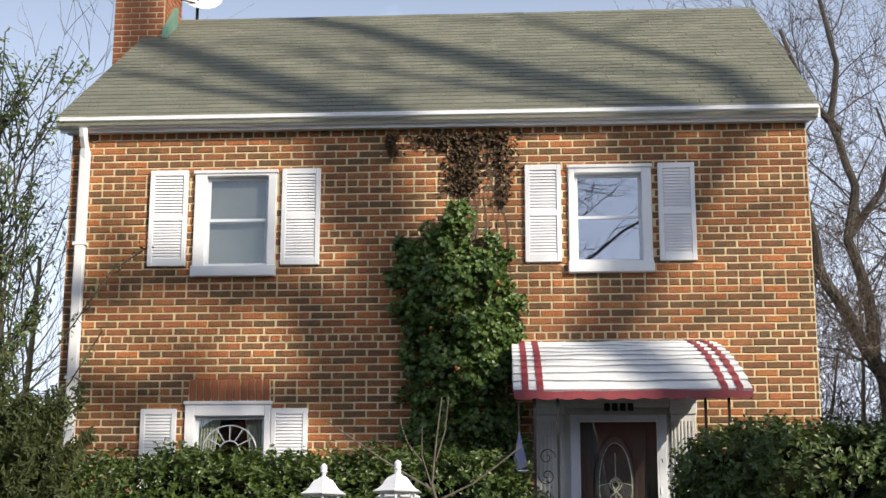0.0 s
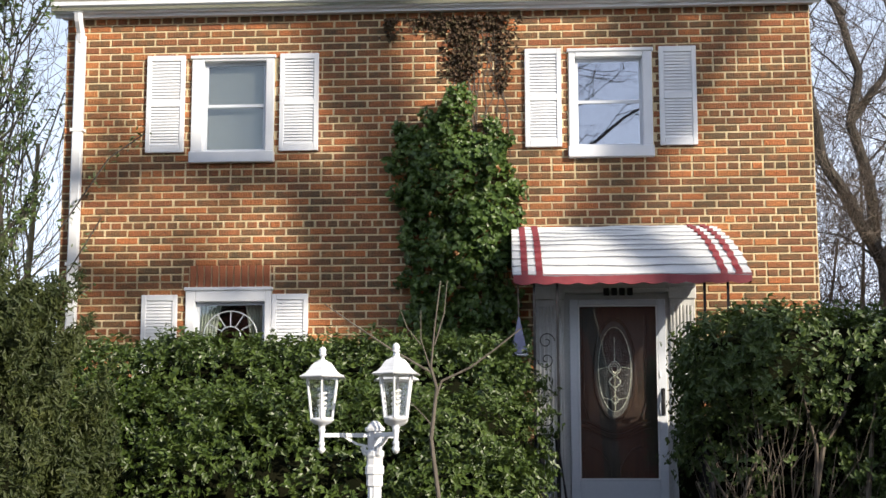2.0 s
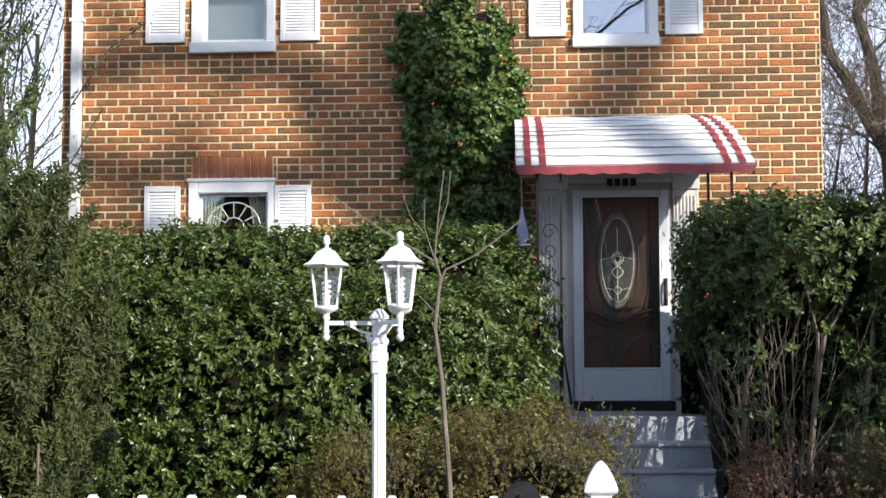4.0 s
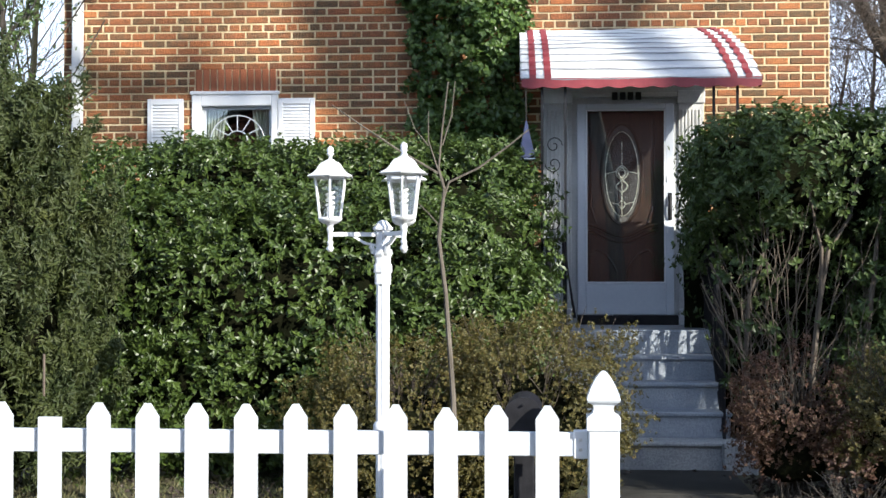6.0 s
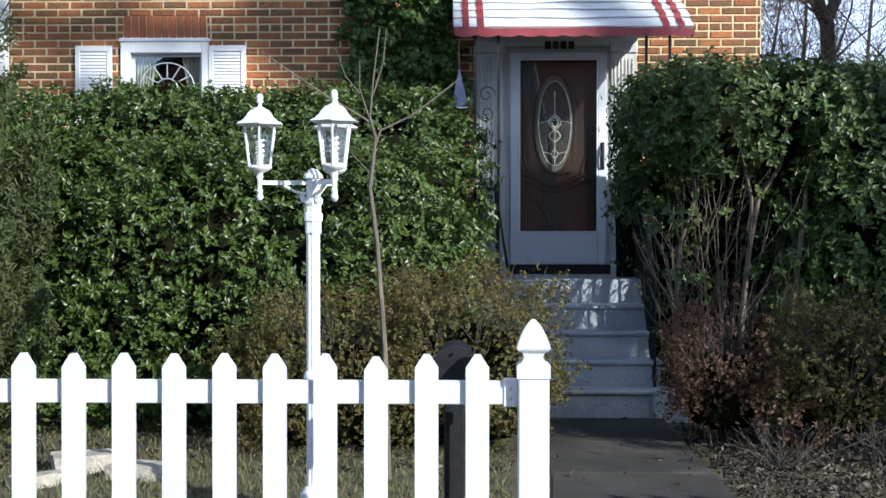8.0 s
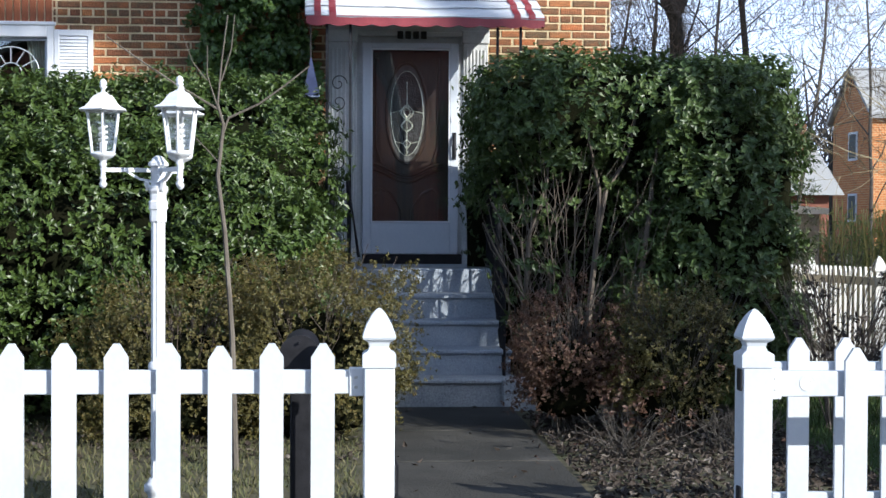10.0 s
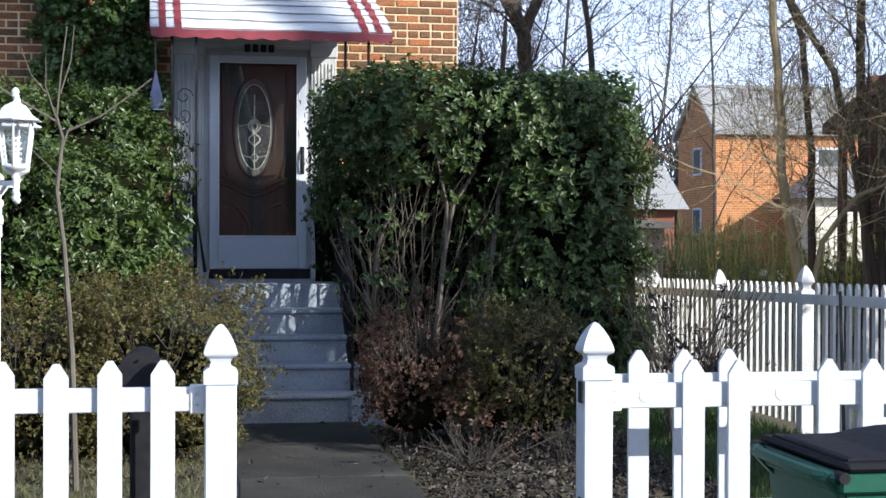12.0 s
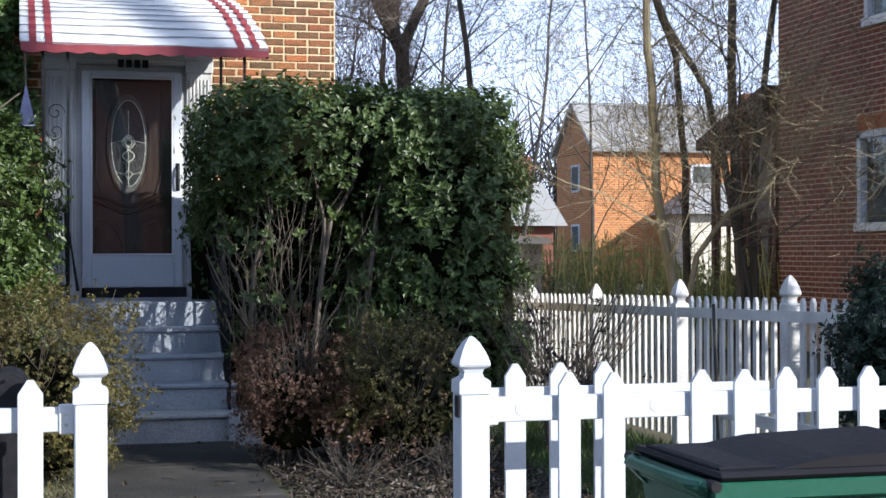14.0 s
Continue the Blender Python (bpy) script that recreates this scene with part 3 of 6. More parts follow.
def shutter(x0, x1, z0, z1):
    """A louvred shutter with stiles, rails and separate slats."""
    s = part("shutter", Geo().box(x0, x0 + 0.045, -0.045, -0.002, z0, z1, 0.004).box(x1 - 0.045, x1, -0.045, -0.002, z0, z1, 0.004)
             .box(x0 + 0.045, x1 - 0.045, -0.043, -0.004, z0, z0 + 0.075, 0.003).box(x0 + 0.045, x1 - 0.045, -0.043, -0.004, z1 - 0.055, z1, 0.003)
             .box(x0 + 0.045, x1 - 0.045, -0.043, -0.004, (z0 + z1) / 2 - 0.03, (z0 + z1) / 2 + 0.03, 0.003).box(x0 + 0.04, x1 - 0.04, -0.010, -0.005, z0 + 0.01, z1 - 0.01), WHITE, house, "white louvred shutter")
    me = mesh("slat", Geo().prism([(-0.039, -0.0150), (-0.035, -0.0165), (-0.020, 0.0150), (-0.024, 0.0165)], "x", x0 + 0.045, x1 - 0.045), WHITE)
    for a, b in ((z0 + 0.075, (z0 + z1) / 2 - 0.03), ((z0 + z1) / 2 + 0.03, z1 - 0.055)):
        n = int((b - a) / 0.0285)
        for i in range(n):
            ob = part("slat", me, None, s)
            ob.location = (0, 0, a + (i + 0.5) * (b - a) / n)
    return s


for x0, x1 in ((-2.25, -1.877), (-0.955, -0.58), (1.39, 1.736), (2.656, 3.005)):
    shutter(x0, x1, 4.69, 5.645)
for x0, x1 in ((-2.241, -1.9), (-1.0, -0.656)):
    shutter(x0, x1, 2.3, 3.318)

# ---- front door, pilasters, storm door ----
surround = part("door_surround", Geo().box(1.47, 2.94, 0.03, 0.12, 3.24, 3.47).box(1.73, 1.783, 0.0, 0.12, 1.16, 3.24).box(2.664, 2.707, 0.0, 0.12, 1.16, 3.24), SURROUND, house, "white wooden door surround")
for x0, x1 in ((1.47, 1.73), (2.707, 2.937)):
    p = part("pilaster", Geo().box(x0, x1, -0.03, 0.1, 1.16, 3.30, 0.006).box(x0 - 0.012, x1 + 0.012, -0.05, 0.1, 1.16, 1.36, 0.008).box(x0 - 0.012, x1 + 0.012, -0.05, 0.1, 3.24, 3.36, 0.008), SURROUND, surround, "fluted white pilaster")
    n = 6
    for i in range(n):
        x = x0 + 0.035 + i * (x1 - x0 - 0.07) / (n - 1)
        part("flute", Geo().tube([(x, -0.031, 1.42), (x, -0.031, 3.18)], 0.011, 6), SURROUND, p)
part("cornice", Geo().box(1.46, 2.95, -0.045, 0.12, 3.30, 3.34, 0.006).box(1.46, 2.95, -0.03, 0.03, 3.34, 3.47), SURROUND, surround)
# the characters above the door as plain bars
for i in range(4):
    part("number_bar", Geo().box(2.10 + i * 0.072, 2.153 + i * 0.072, -0.062, -0.047, 3.275, 3.345, 0.003), BLACK, surround)
storm = part("storm_door", Geo().box(1.783, 1.863, -0.045, -0.005, 1.30, 3.24, 0.006).box(2.588, 2.664, -0.045, -0.005, 1.30, 3.24, 0.006)
             .box(1.863, 2.588, -0.045, -0.005, 3.188, 3.24, 0.006).box(1.863, 2.588, -0.045, -0.005, 1.30, 1.592, 0.006), VINYL, house, "white full-view storm door, closed")
p = part("pane", Geo().box(1.863, 2.588, -0.026, -0.022, 1.592, 3.188), GLASS, storm)
p.visible_shadow = False
part("bead", Geo().box(1.863, 1.876, -0.05, -0.03, 1.592, 3.188).box(2.575, 2.588, -0.05, -0.03, 1.592, 3.188).box(1.876, 2.575, -0.05, -0.03, 1.592, 1.606).box(1.876, 2.575, -0.05, -0.03, 3.174, 3.188), WHITE, storm)
part("handle", Geo().tube([(2.628, -0.05, 2.40), (2.628, -0.085, 2.38), (2.628, -0.09, 2.28), (2.628, -0.085, 2.20), (2.628, -0.05, 2.18)], 0.011, 6).box(2.61, 2.646, -0.055, -0.04, 2.17, 2.42, 0.004), BLACK, storm, "black lever handle plate")
for z in (2.52, 2.30, 2.05):
    part("latch", Geo().box(2.596, 2.612, -0.06, -0.04, z, z + 0.05, 0.003), WHITE, storm)
part("threshold", Geo().box(1.80, 2.70, -0.10, 0.06, 1.16, 1.30, 0.006), MAT, house, "dark threshold under the storm door")

door = part("front_door", Geo().box(1.79, 2.66, 0.06, 0.10, 1.25, 3.24), WOOD, house, "dark reddish wooden front door with oval leaded glass")
dcx, dcz, da, db = 2.195, 2.60, 0.185, 0.46


def oval(a, b, n=40, c=(dcx, dcz)):
    return [(c[0] + a * math.cos(t), c[1] + b * math.sin(t)) for t in np.linspace(0, 2 * math.pi, n, endpoint=False)]


def ring(a, b, rad, y, n=40):
    pts = [(x, y, z) for x, z in oval(a, b, n)]
    return Geo().tube(pts + pts[:2], rad, 6, False)


part("oval_moulding", ring(da, db, 0.017, 0.055), WOOD, door)
part("oval_glass", Geo().prism(oval(da, db), "y", 0.050, 0.056), FROST_RIM, door, "frosted rim of the oval glass")
part("oval_centre", Geo().prism(oval(0.148, 0.385), "y", 0.046, 0.0495), FROST, door, "clear bevelled oval glass")
came = Geo()
for a, b in ((0.150, 0.39),):
    pts = [(x, 0.044, z) for x, z in oval(a, b)]
    came.tube(pts + pts[:2], 0.0042, 5, False)
for k in range(2):
    sgn = 1 - 2 * k
    for w, h, z0 in ((0.055, 0.14, 2.54), (0.03, 0.10, 2.56), (0.05, 0.11, 2.43)):
        came.tube([(dcx + sgn * w * math.sin(t), 0.043, z0 + h * t / math.pi) for t in np.linspace(0, math.pi, 12)], 0.0075, 5)
    came.tube([(dcx, 0.043, 2.63), (dcx + sgn * 0.07, 0.043, 2.62), (dcx + sgn * 0.155, 0.043, 2.60)], 0.0045, 5)
    came.tube([(dcx, 0.043, 2.36), (dcx + sgn * 0.035, 0.043, 2.32), (dcx, 0.043, 2.27)], 0.0055, 5)
    came.tube([(dcx + sgn * 0.035, 0.043, 2.32), (dcx + sgn * 0.11, 0.043, 2.34)], 0.004, 5)
came.tube([(dcx, 0.043, 2.90), (dcx, 0.043, 2.67)], 0.0055, 5).tube([(dcx, 0.043, 2.55), (dcx, 0.043, 2.22)], 0.005, 5)
part("came", came, LEAD, door, "brass leading in a flower pattern")
# raised panels and the swept moulding
for sgn in (-1, 1):
    pts = [(dcx + sgn * x, 0.055, z) for x, z in ((0.30, 1.42), (0.30, 1.84), (0.24, 1.90), (0.15, 1.86), (0.08, 1.76), (0.05, 1.70), (0.05, 1.42), (0.30, 1.42))]
    part("lower_panel", Geo().tube(pts, 0.014, 6).prism([(p[0], p[2]) for p in (pts[:-1] if sgn > 0 else pts[-2::-1])], "y", 0.052, 0.0605), WOOD, door)
    pts = [(dcx + sgn * x, 0.055, z) for x, z in ((0.29, 3.10), (0.29, 2.30), (0.24, 2.15))]
    part("side_bead", Geo().tube(pts, 0.012, 6), WOOD, door)
for off in (0.0, 0.055):
    pts = [(dcx + u * 0.33, 0.055, 2.02 - off + 0.11 * math.sin(abs(u) * math.pi / 2) ** 2) for u in np.linspace(-1, 1, 21)]
    part("swept_moulding", Geo().tube(pts, 0.016, 6), WOOD, door)

# ---- porch and steps ----
stair = thing("front_steps", (2.2, -1.4, G0), "grey painted concrete steps up to the front door", "steps")
part("landing", Geo().box(1.30, 2.90, -1.48, -0.005, G0, 1.212, 0.012), STEP, stair)
for i, (z, y) in enumerate(((0.424, -2.60), (0.622, -2.32), (0.825, -2.04), (1.02, -1.76))):
    x1 = (2.95, 2.90, 2.89, 2.88)[i]
    part("step", Geo().box(1.40, x1, y + 0.012, -1.47, G0 - 0.05, z - 0.035).box(1.385, x1 + 0.012, y - 0.012, y + 0.29, z - 0.04, z, 0.012), STEP if i else STEP_BARE, stair)
part("step_cheek", Geo().box(2.80, 3.06, -2.66, -2.40, G0 - 0.02, 0.428, 0.012), STEP_BARE, stair, "worn bare concrete end of the lowest step")

# iron railings and awning posts
def railing(x, name):
    r = thing(name, (x, -1.8, G0 + 0.3), "black wrought iron stair railing", "railing", "stair railings")
    pts = [(x, -2.45, 1.12), (x, -1.45, 1.95), (x, -0.95, 1.95)]
    part("handrail", Geo().tube(pts, 0.022, 6).tube([(p[0], p[1], p[2] - 0.72) for p in pts], 0.013, 5), BLACK, r)
    for k in range(14):
        y = -2.42 + k * 0.108
        z = 1.12 + (y + 2.45) * 0.83 if y < -1.45 else 1.95
        foot = 0.42 if y < -2.32 else 0.62 if y < -2.04 else 0.82 if y < -1.76 else 1.01 if y < -1.48 else 1.20
        part("baluster", Geo().tube([(x, y, foot if k % 4 == 0 else z - 0.72), (x, y, z)], 0.010, 5), BLACK, r)
    return r


railing(2.84, "stair_railing")
railing(1.52, "stair_railing")


def scroll_post(x):
    """Wrought iron awning support with scrolls between two uprights."""
    p = thing("awning_post", (x, -0.93, 1.20), "black wrought iron awning support with scrolls", "post", "awning posts")
    for dx in (-0.10, 0.10):
        part("upright", Geo().box(x + dx - 0.011, x + dx + 0.011, -0.941, -0.919, 1.20, 3.34), BLACK, p)
    for zc, s in ((2.78, 1), (2.62, -1), (2.30, 1), (2.12, -1)):
        pts = []
        for t in np.linspace(0, 2.6 * math.pi, 30):
            r = 0.078 * (1 - t / (3.1 * math.pi))
            pts.append((x + s * r * math.cos(t) * 0.95, -0.93, zc + s * r * math.sin(t)))
        part("scroll", Geo().tube(pts, 0.005, 5), BLACK, p)
    for z in (1.32, 1.96, 3.28):
        part("cross_bar", Geo().box(x - 0.10, x + 0.10, -0.937, -0.923, z, z + 0.024), BLACK, p)
    return p


scroll_post(1.565)
scroll_post(3.03)
# dark metal bracket beside the door
bars = thing("porch_bench", (1.50, -1.1, 1.2), "dark metal bracket leaning beside the door", "bracket")
part("frame", Geo().tube([(1.43, -1.1, 1.24), (1.44, -1.1, 1.55), (1.52, -1.1, 1.30), (1.66, -1.1, 1.22)], 0.016, 6).tube([(1.66, -1.1, 1.22), (1.64, -1.1, 2.0), (1.74, -1.15, 1.3)], 0.014, 6), BLACK, bars)

# ---- awning ----
awning = thing("door_awning", (2.3, -0.5, 3.3), "white slatted metal awning with red stripes and scalloped red edge", "awning")
AWN = 10


def awn(u):
    """Profile of the awning from wall (0) to front edge (1): y, z and the half-widening."""
    y = -0.02 - 0.99 * u
    z = 3.925 - 0.30 * u - 0.275 * u ** 2.6
    return y, z, 0.0


def awn_x(u):
    return 1.252 + 0.03 * u, 3.09 + 0.235 * u


for i in range(AWN):
    u0, u1 = i / AWN, (i + 1) / AWN
    (ya, za, _), (yb, zb, _) = awn(u0), awn(u1)
    (xa, xb), (xc, xd) = awn_x(u0), awn_x(u1)
    g, sm, ns = Geo(), Geo(), 16
    for k in range(ns + 1):
        f = k / ns
        wa = 0.005 * math.sin(f * 9 + i * 2.1) + 0.003 * math.sin(f * 23 + i * 1.3)
        wb = 0.005 * math.sin(f * 9 + (i + 1) * 2.1) + 0.003 * math.sin(f * 23 + (i + 1) * 1.3)
        xt, xl = xa + (xb - xa) * f, xc + (xd - xc) * f
        g.v += [(xt, ya + 0.012, za - 0.006 + wa), (xl, yb, zb + 0.018 + wb), (xl, yb - 0.004, zb - 0.010 + wb), (xt, ya + 0.014, za - 0.016 + wa)]
        sm.v += [(xl, yb - 0.0055, zb - 0.001 + wb), (xl, yb - 0.0065, zb - 0.010 + wb - 0.003 * math.sin(f * 31 + i))]
        if k:
            a = 4 * k
            g.f += [(a - 4, a - 3, a + 1, a), (a - 3, a - 2, a + 2, a + 1), (a - 2, a - 1, a + 3, a + 2)]
            a = 2 * k
            sm.f.append((a - 2, a - 1, a + 1, a))
    sl_ = part("slat", g, ALU, awning)
    part("seam", sm, SEAM, sl_, "dull grey seam under the slat")
    for f0, f1 in ((0.037, 0.065), (0.099, 0.128), (0.871, 0.900), (0.934, 0.962)):
        def at(f, a, b):
            return a + (b - a) * f
        s = [(at(f0, xa, xb), ya + 0.012, za + 0.004), (at(f1, xa, xb), ya + 0.012, za + 0.004), (at(f1, xc, xd), yb - 0.004, zb + 0.029), (at(f0, xc, xd), yb - 0.004, zb + 0.029)]
        s2 = [(at(f0, xc, xd), yb - 0.010, zb - 0.012), (at(f1, xc, xd), yb - 0.010, zb - 0.012)]
        part("stripe", Geo().add([*s, *s2], [(0, 3, 2, 1), (3, 4, 5, 2)]), RED, sl_)
# side cheeks and the scalloped valance
for k, sgn in ((0, -1), (1, 1)):
    n = 10
    prof = [(awn(i / n)[0], awn(i / n)[1] - 0.005, awn_x(i / n)[k]) for i in range(n + 1)]
    g = Geo()
    for y, z, x in prof:
        zl = 3.335 + 0.0 * y
        g.v += [(x, y, z), (x, y, zl + 0.30 * max(0.0, 1 + y) ** 1.2), (x - 0.006 * sgn, y, z), (x - 0.006 * sgn, y, zl + 0.30 * max(0.0, 1 + y) ** 1.2)]
    for i in range(n):
        a = 4 * i
        g.f += [(a, a + 4, a + 5, a + 1), (a + 2, a + 3, a + 7, a + 6), (a + 1, a + 5, a + 7, a + 3)]
    part("side_panel", g, ALU, awning)
    g = Geo()
    m = 28
    for i in range(m + 1):
        u = i / m
        y = -0.05 - 0.96 * u
        zt = 3.335 + 0.30 * max(0.0, 1 + y) ** 1.2
        d = 0.055 + 0.022 * abs(math.sin(u * 8 * math.pi))
        x = 1.252 + 0.03 * u if k == 0 else 3.09 + 0.235 * u
        g.v += [(x + 0.004 * sgn, y, zt + 0.015), (x + 0.004 * sgn, y, zt - d)]
        if i:
            a = 2 * i
            g.f.append((a - 2, a, a + 1, a - 1))
    part("side_valance", g, RED, awning)
g = Geo()
m = 80
for i in range(m + 1):
    u = i / m
    x = 1.29 + u * 2.037
    zt, d = 3.352, 0.072 + 0.020 * abs(math.sin(u * 11 * math.pi))
    g.v += [(x, -1.014, zt), (x, -1.014 - 0.006, zt - d), (x, -1.006, zt), (x, -1.010, zt - d)]
    if i:
        a = 4 * i
        g.f += [(a - 4, a, a + 1, a - 3), (a - 2, a - 1, a + 3, a + 2), (a - 3, a + 1, a + 3, a - 1)]
part("valance", g, RED, awning, "red scalloped front edge")
part("frame_bar", Geo().tube([(1.31, -0.98, 3.33), (3.30, -0.98, 3.33)], 0.014, 6).tube([(1.31, -0.98, 3.33), (1.31, -0.02, 3.62)], 0.012, 6).tube([(3.30, -0.98, 3.33), (3.09, -0.02, 3.60)], 0.012, 6), BLACK, awning)

# wind chime hanging from the awning's corner
chime = thing("wind_chime", (1.33, -1.0, 2.75), "blue-violet pyramid wind chime on a cord under the awning", "wind chime")
part("cord", Geo().tube([(1.325, -0.98, 3.30), (1.33, -1.0, 2.98)], 0.006, 5), TWIG, chime)
g = Geo().lathe([(0.006, 0.33), (0.096, 0.012), (0.10, 0.005), (0.095, 0.0)], 4, (1.33, -1.0, 2.66), 0.9)
part("pyramid", g, PURPLE, chime)
part("rim", Geo().lathe([(0.104, 0.0), (0.104, 0.012), (0.096, 0.012), (0.096, 0.0)], 4, (1.33, -1.0, 2.65), 0.9), WHITE, chime)

# ---- chimney, dish ----
chim = thing("brick_chimney", (-3.2, 3.3, 6.0), "red brick chimney at the gable beside the roof ridge", "chimney")
part("stack", Geo().box(-3.54, -2.93, 2.72, 3.5, 5.8, 10.2), MORTAR, chim)
part("flashing", Geo().prism([(2.62, 8.05), (3.1, 8.38), (3.1, 8.62), (2.66, 8.2)], "x", -2.93, -2.86), COPPER, chim, "green copper flashing")
dish = thing("satellite_dish", (-2.75, 3.6, 8.6), "white satellite dish behind the roof ridge", "satellite dish")
g = Geo()
nr, na = 5, 20
for i in range(nr + 1):
    r = 0.30 * i / nr
    for k in range(na):
        a = 2 * math.pi * k / na
        g.v.append((r * math.cos(a), r * math.sin(a), 0.55 * r * r - 0.05))
for i in range(nr):
    for k in range(na):
        a, b = i * na + k, i * na + (k + 1) % na
        g.f.append((a, b, b + na, a + na))
d_ = part("reflector", g, WHITE, dish, smooth=True)
d_.matrix_parent_inverse = Matrix()
d_.matrix_basis = pose(0.02, 0, 0.42, 62, 0, 25)
part("arm", Geo().tube([(-2.75, 3.6, 8.5), (-2.75, 3.6, 8.9), (-2.74, 3.55, 9.02)], 0.022, 6).tube([(-2.74, 3.58, 8.86), (-2.9, 3.25, 8.80)], 0.012, 5), BLACK, dish)


# ---- fences ----
def picket_geo(x, z0, tip, w=0.0946, y0=-7.731, y1=-7.709, flat=False):
    c = w / 2
    poly = [(x - c, z0), (x + c, z0), (x + c, tip - 0.055), (x + 0.012, tip), (x - 0.012, tip), (x - c, tip - 0.055)]
    if flat:
        poly = [(x - c, z0), (x + c, z0), (x + c, tip - 0.058), (x - c, tip - 0.058)]
    return Geo().prism(poly, "y", y0, y1)


def gothic_post(parent, x, y, z0, ztop, w, material):
    """A square post with a necked, pointed cap; a part of the fence, the cap below it."""
    h = w / 2
    zc = ztop - 0.236
    p = part("post", Geo().box(x - h, x + h, y - h, y + h, z0, zc, 0.006), material, parent)
    k = w / 0.14 * math.sqrt(0.5)
    prof = [(0.150 * k, 0.0), (0.150 * k, 0.055), (0.138 * k, 0.062), (0.098 * k, 0.074), (0.086 * k, 0.092), (0.098 * k, 0.110), (0.142 * k, 0.124), (0.150 * k, 0.134), (0.142 * k, 0.150), (0.112 * k, 0.190), (0.07 * k, 0.228), (0.03 * k, 0.252), (0.004, 0.26)]
    part("post_cap", Geo().lathe([(r, z * 0.908) for r, z in prof], 4, (x, y, zc), math.pi / 4), material, p, "pointed necked cap")
    return p


FY = -7.707
fence = thing("picket_fence", (0.4, FY, G0), "white vinyl picket fence with pointed pickets and gothic post cap", "fence", "white picket fences")
for k in range(24):
    x = 1.517 - 0.2048 * k
    tip = 1.122 - (0.010 if k == 2 else 0) + 0.003 * math.sin(k * 3.1)
    part("picket", picket_geo(x, 0.25, tip, flat=(k == 10)), VINYL, fence, "picket with its point broken off" if k == 10 else "")
part("rail", Geo().box(-5.0, 1.68, FY, FY + 0.038, 0.917, 1.013, 0.004), VINYL, fence)
part("rail", Geo().box(-5.0, 1.68, FY, FY + 0.038, 0.33, 0.42, 0.004), VINYL, fence)
gothic_post(fence, 1.742, FY, 0.05, 1.264, 0.125, VINYL)
br = part("bracket", Geo().box(1.622, 1.68, FY - 0.008, FY + 0.045, 0.908, 1.022, 0.004), WHITE, fence, "white rail bracket with screws")
for z in (0.945, 0.985):
    part("screw", Geo().box(1.643, 1.657, FY - 0.013, FY - 0.006, z - 0.006, z + 0.006, 0.002), OLDWHITE, br)
part("latch", Geo().tube([(1.806, FY - 0.02, 0.66), (1.816, FY - 0.035, 0.63), (1.816, FY - 0.035, 0.52), (1.806, FY - 0.02, 0.50)], 0.006, 5), BLACK, fence, "metal gate latch loop")

fence_r = thing("picket_fence", (4.6, FY, G0), "white vinyl picket fence with two pickets missing", "fence", "white picket fences")
for k in range(30):
    if k in (0, 3):
        continue
    part("picket", picket_geo(3.504 + 0.2003 * k, 0.25, 1.10 + 0.003 * math.sin(k * 2.3)), VINYL, fence_r)
part("rail", Geo().box(3.342, 9.6, FY, FY + 0.038, 0.90, 1.005, 0.004), VINYL, fence_r)
part("rail", Geo().box(3.342, 9.6, FY, FY + 0.038, 0.33, 0.42, 0.004), VINYL, fence_r)
gothic_post(fence_r, 3.28, FY, 0.05, 1.262, 0.125, VINYL)
for x in (3.504, 4.105):
    part("glue_mark", Geo().lathe([(0.032, 0), (0.032, 0.002)], 14, (0, 0, 0)), OLDWHITE, fence_r, "grey mark where a picket came off").matrix_basis = pose(x, FY - 0.0005, 0.955, 90, 0, 0)
br = part("bracket", Geo().box(3.342, 3.395, FY - 0.008, FY + 0.045, 0.89, 1.015, 0.004), WHITE, fence_r, "white rail bracket with screws")
for z in (0.93, 0.975):
    part("screw", Geo().box(3.362, 3.376, FY - 0.013, FY - 0.006, z - 0.006, z + 0.006, 0.002), OLDWHITE, br)
for z in (0.93, 0.45):
    part("hinge", Geo().box(3.205, 3.218, FY - 0.06, FY - 0.01, z, z + 0.09, 0.004), BLACK, fence_r, "dark gate hinge")

gate = thing("gate_leaf", (4.1, -7.26, G0), "white picket gate leaf with pickets missing, folded back behind the fence", "gate")
for x in (3.604, 3.816, 4.028):
    part("picket", picket_geo(x, 0.25, 1.108, 0.0946, -7.28, -7.258), VINYL, gate)
part("rail", Geo().box(3.48, 4.86, -7.256, -7.22, 0.905, 1.0, 0.004), VINYL, gate)
part("rail", Geo().box(3.48, 4.86, -7.256, -7.22, 0.33, 0.42, 0.004), VINYL, gate)

side = thing("side_fence", (6.0, -2.5, G0), "weathered white side yard fence with pointed pickets and capped posts", "fence")
for y, zt in ((-6.98, 1.50), (-5.263, 1.462), (-3.55, 1.408), (-1.777, 1.339), (0.0, 1.29), (1.8, 1.25)):
    gothic_post(side, 6.0, y, G0, zt, 0.095, OLDWHITE)
part("rail", Geo().prism([(-7.6, 1.22), (1.8, 1.02), (1.8, 1.09), (-7.6, 1.29)], "x", 5.955, 5.99), OLDWHITE, side)
part("rail", Geo().prism([(-7.6, 0.50), (1.8, 0.42), (1.8, 0.50), (-7.6, 0.58)], "x", 5.955, 5.99), OLDWHITE, side)
